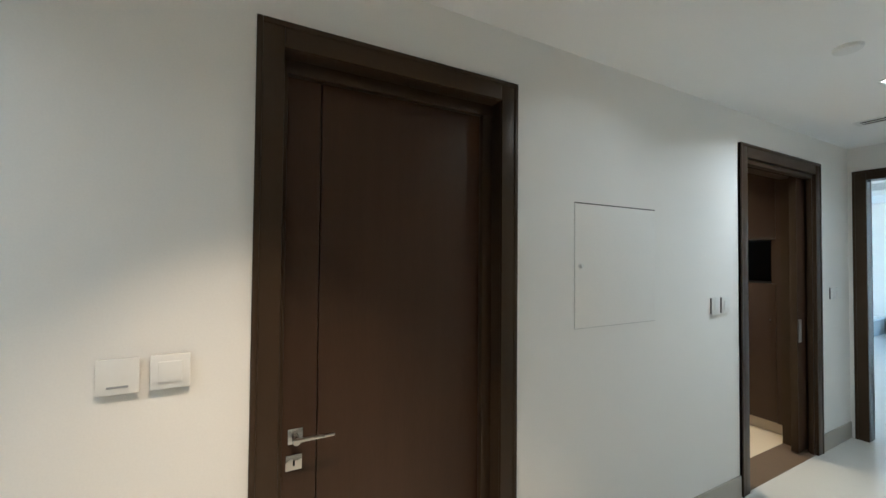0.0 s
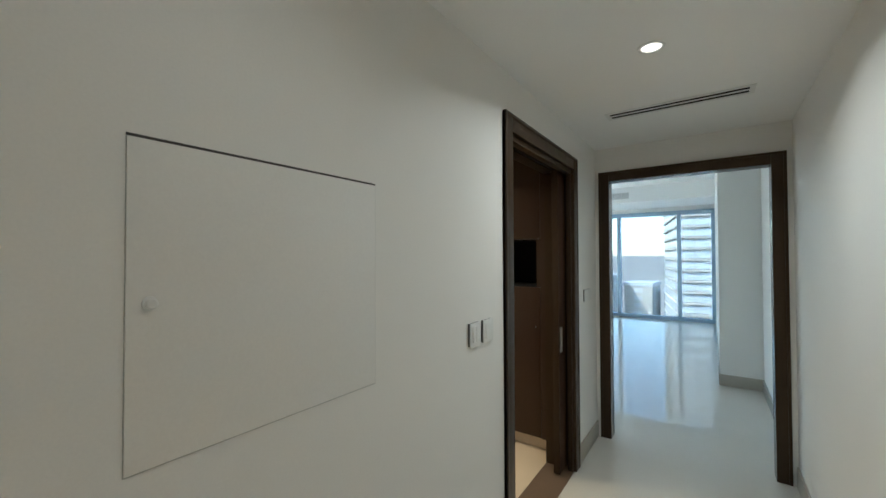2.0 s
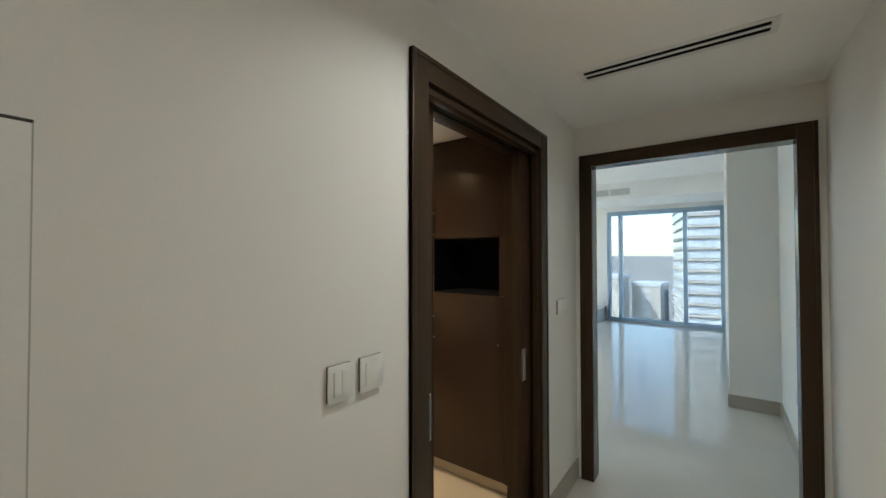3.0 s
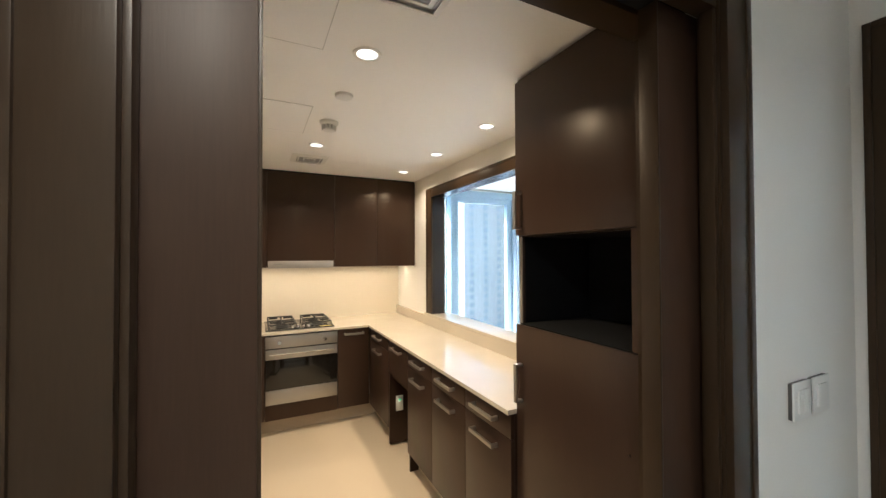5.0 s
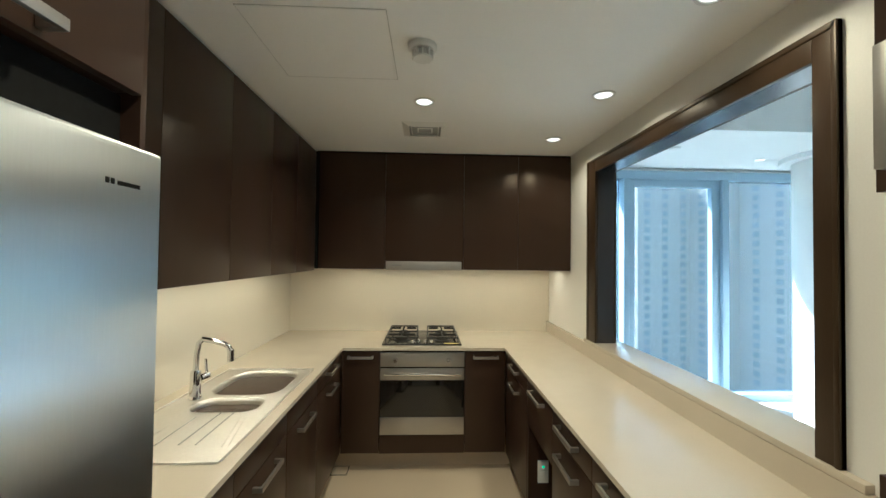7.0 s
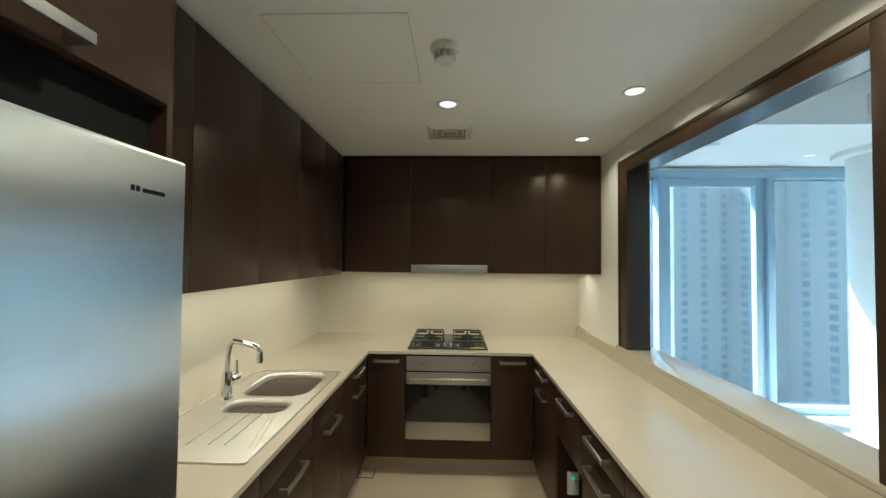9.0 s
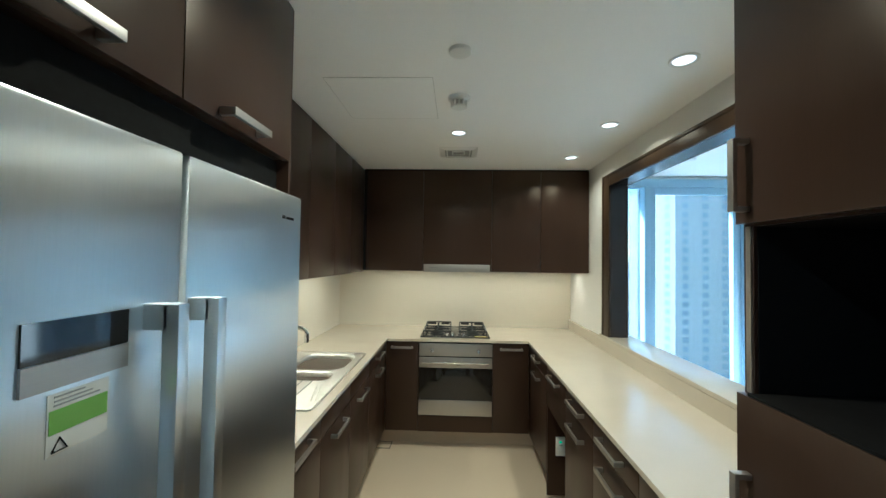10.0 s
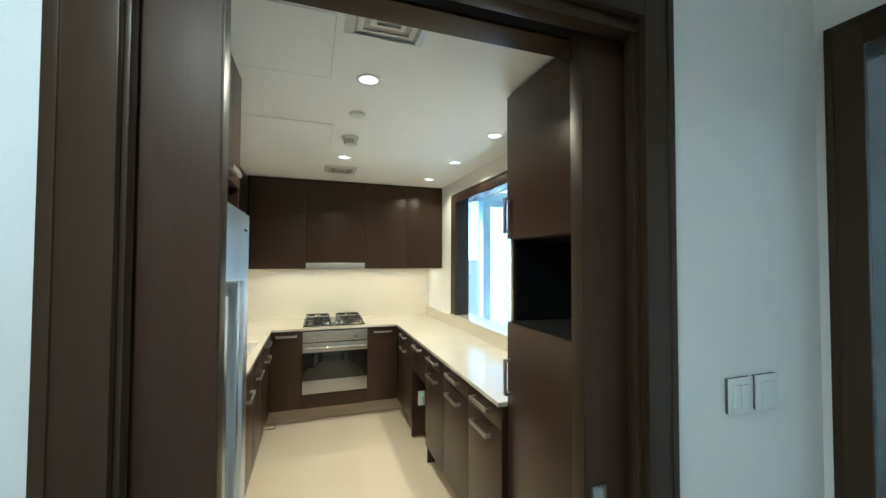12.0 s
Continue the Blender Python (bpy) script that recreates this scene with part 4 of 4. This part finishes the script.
def hatch(x0, x1, y0, y1, z, name="ceiling_hatch"):
    bm = bmesh.new()
    for q in ((x0, x1, y0, y0 + 0.0012), (x0, x1, y1 - 0.0005, y1), (x0, x0 + 0.0004, y0, y1), (x1 - 0.002, x1, y0, y1)):
        box(bm, *q, z - 0.0012, z)
    u = thing(name, ((x0 + x1) / 2, (y0 + y1) / 2, z), "flush white ceiling access panel with a hairline gap", "access panel")
    part("gap", bm, SHADE, u)
    part("panel", bx(x0 + 0.002, x1 - 0.004, y0 + 0.004, y1 - 0.004, z - 0.002, z), CEIL, u)


hatch(-0.64, -0.17, 1.56, 2.03, KC)
hatch(-0.66, -0.21, 0.535, 0.985, KC)

# corridor slot diffuser
u = thing("slot_diffuser", (0.35, -0.63, CC), "white linear ceiling slot diffuser with two dark slots", "air vent")
bm = bmesh.new()
for a, b in ((0.285, 0.31), (0.342, 0.360), (0.392, 0.417)):
    box(bm, a, b, -0.975, -0.283, CC - 0.004, CC)
box(bm, 0.285, 0.417, -1.0, -0.975, CC - 0.004, CC)
box(bm, 0.285, 0.417, -0.283, -0.258, CC - 0.004, CC)
part("frame", bm, WHITEP, u)
for a, b in ((0.31, 0.342), (0.360, 0.392)):
    part("slot", bx(a, b, -0.975, -0.283, CC - 0.0015, CC - 0.0005), DARK, u, "dark slot")

# ---------------------------------------------------------------- corridor wall fittings
def plate(x0, x1, z0, z1, style):
    u = thing("light_switch", ((x0 + x1) / 2, 0, (z0 + z1) / 2), "square white wall switch plate" if style != "socket" else "square white wall keycard switch", "switch")
    w = x1 - x0
    # dark box behind the plate paints the shadow along its edge
    part("edge_shadow", bx(x0 + 0.003, x1 - 0.003, -0.009, 0.0, z0 + 0.0015, z1 - 0.0015), SHADOWP, u)
    part("plate", bx(x0, x1, -0.013, -0.0085, z0, z1, bev=0.0015), WHITEP, u)
    if style == "single":
        part("rocker", bx(x0 + w * 0.2, x1 - w * 0.2, -0.0165, -0.0125, z0 + w * 0.2, z1 - w * 0.2, bev=0.0015), WHITEP, u)
    elif style == "double":
        for k in (0, 1):
            a = x0 + w * (0.2 + 0.31 * k)
            part("rocker", bx(a, a + w * 0.29, -0.0165, -0.0125, z0 + w * 0.2, z1 - w * 0.2, bev=0.0015), WHITEP, u)
    else:
        part("slot", bx(x0 + w * 0.25, x1 - w * 0.25, -0.0145, -0.0125, z0 + w * 0.18, z0 + w * 0.24), GREYP, u)


plate(-3.682, -3.594, 1.10, 1.19, "socket")
plate(-3.572, -3.484, 1.10, 1.19, "single")
plate(-0.948, -0.868, 1.135, 1.23, "double")
plate(-0.842, -0.756, 1.135, 1.23, "single")
plate(0.713, 0.80, 1.15, 1.24, "double")
plate(0.812, 0.90, 1.15, 1.24, "single")

u = thing("access_panel", (-1.745, 0, 1.42), "flush white painted wall access panel with a small lock", "access panel")
PX0, PX1, QZ0, QZ1 = -2.035, -1.458, 1.134, 1.712
bm = bmesh.new()
for q in ((PX0, PX1, QZ0, QZ0 + 0.002), (PX0, PX0 + 0.0012, QZ0, QZ1), (PX1 - 0.002, PX1, QZ0, QZ1)):
    box(bm, q[0], q[1], -0.0008, 0.0, q[2], q[3])
part("gap", bm, SHADE, u)
part("top_gap", bx(PX0, PX1, -0.0008, 0.0, QZ1 - 0.005, QZ1), GROUT, u)
part("panel", bx(PX0 + 0.0014, PX1 - 0.0024, -0.003, 0.0, QZ0 + 0.0025, QZ1 - 0.0055, bev=0.0008), PAINT, u)
part("lock", lathe(bmesh.new(), [(0.0001, -0.016), (0.0075, -0.016), (0.009, -0.0145), (0.009, -0.006), (0.012, -0.0055), (0.0125, -0.003)], (-2.0, 0, 1.421), "y", 24), WHITEP, u, "small cream round lock")

# ---------------------------------------------------------------- living room fittings
def grille(m, spans, z0, z1, label):
    """A slatted air grille in bays, built facing -y at the origin and laid against a wall by m."""
    u = thing("wall_grille", m.translation, label, "air vent")

    def put(nm, q, material, lab=""):
        bm = bx(*q)
        bmesh.ops.transform(bm, matrix=m, verts=bm.verts)
        return part(nm, bm, material, u, lab)

    for a, b in spans:
        put("backing", (a, b, -0.003, -0.0005, z0, z1), GREYP)
        for q in ((a, b, z0 - 0.012, z0), (a, b, z1, z1 + 0.012), (a - 0.012, a, z0 - 0.012, z1 + 0.012), (b, b + 0.012, z0 - 0.012, z1 + 0.012)):
            put("frame", (q[0], q[1], -0.014, 0.0, q[2], q[3]), WHITEP)
        n = 7
        for i in range(n):
            z = z0 + (z1 - z0) * (i + 0.5) / n
            put("slat", (a, b, -0.012, -0.003, z - 0.004, z + 0.004), WHITEP)


grille(Matrix.Translation((6.6, 1.0, 2.77)) @ Matrix.Rotation(radians(90), 4, "Z") @ Matrix.Rotation(radians(180), 4, "Z"), ((-0.37, -0.015), (0.015, 0.37)), -0.06, 0.06, "white linear air grille on the ceiling step")
grille(Matrix.Translation((3.4, 3.2, 2.69)), ((-0.44, 0.44),), -0.06, 0.06, "white linear air grille on the window bulkhead")
u = thing("downlight", (3.28, 4.02, 2.54), "recessed round white ceiling downlight, lit", "downlight", "ceiling downlights")
part("trim_ring", lathe(bmesh.new(), [(0.038, -0.001), (0.041, -0.005), (0.052, -0.004), (0.054, 0.0)], (3.28, 4.02, 2.54)), WHITEP, u)
part("lens", lathe(bmesh.new(), [(0.0001, -0.0015), (0.039, -0.0015), (0.039, 0.0)], (3.28, 4.02, 2.54)), LENS, u, "glowing frosted lens")
detector(2.18, 3.68, 2.54, 0.05, 0.014, "flat white concealed sprinkler cover on the ceiling")
u = thing("low_cabinet", (7.6, 1.75, 0), "low grey console with a pale top beside the window", "console")
part("body", bx(7.3, 7.99, 1.42, 2.05, 0, 0.30), GREYP, u)
part("top", bx(7.28, 7.99, 1.40, 2.07, 0.30, 0.33, bev=0.003), WHITEP, u)
solo("wall_socket", bx(2.2, 2.285, -1.25, -1.238, 0.42, 0.51, bev=0.002), WHITEP, "square white wall socket plate", "socket")
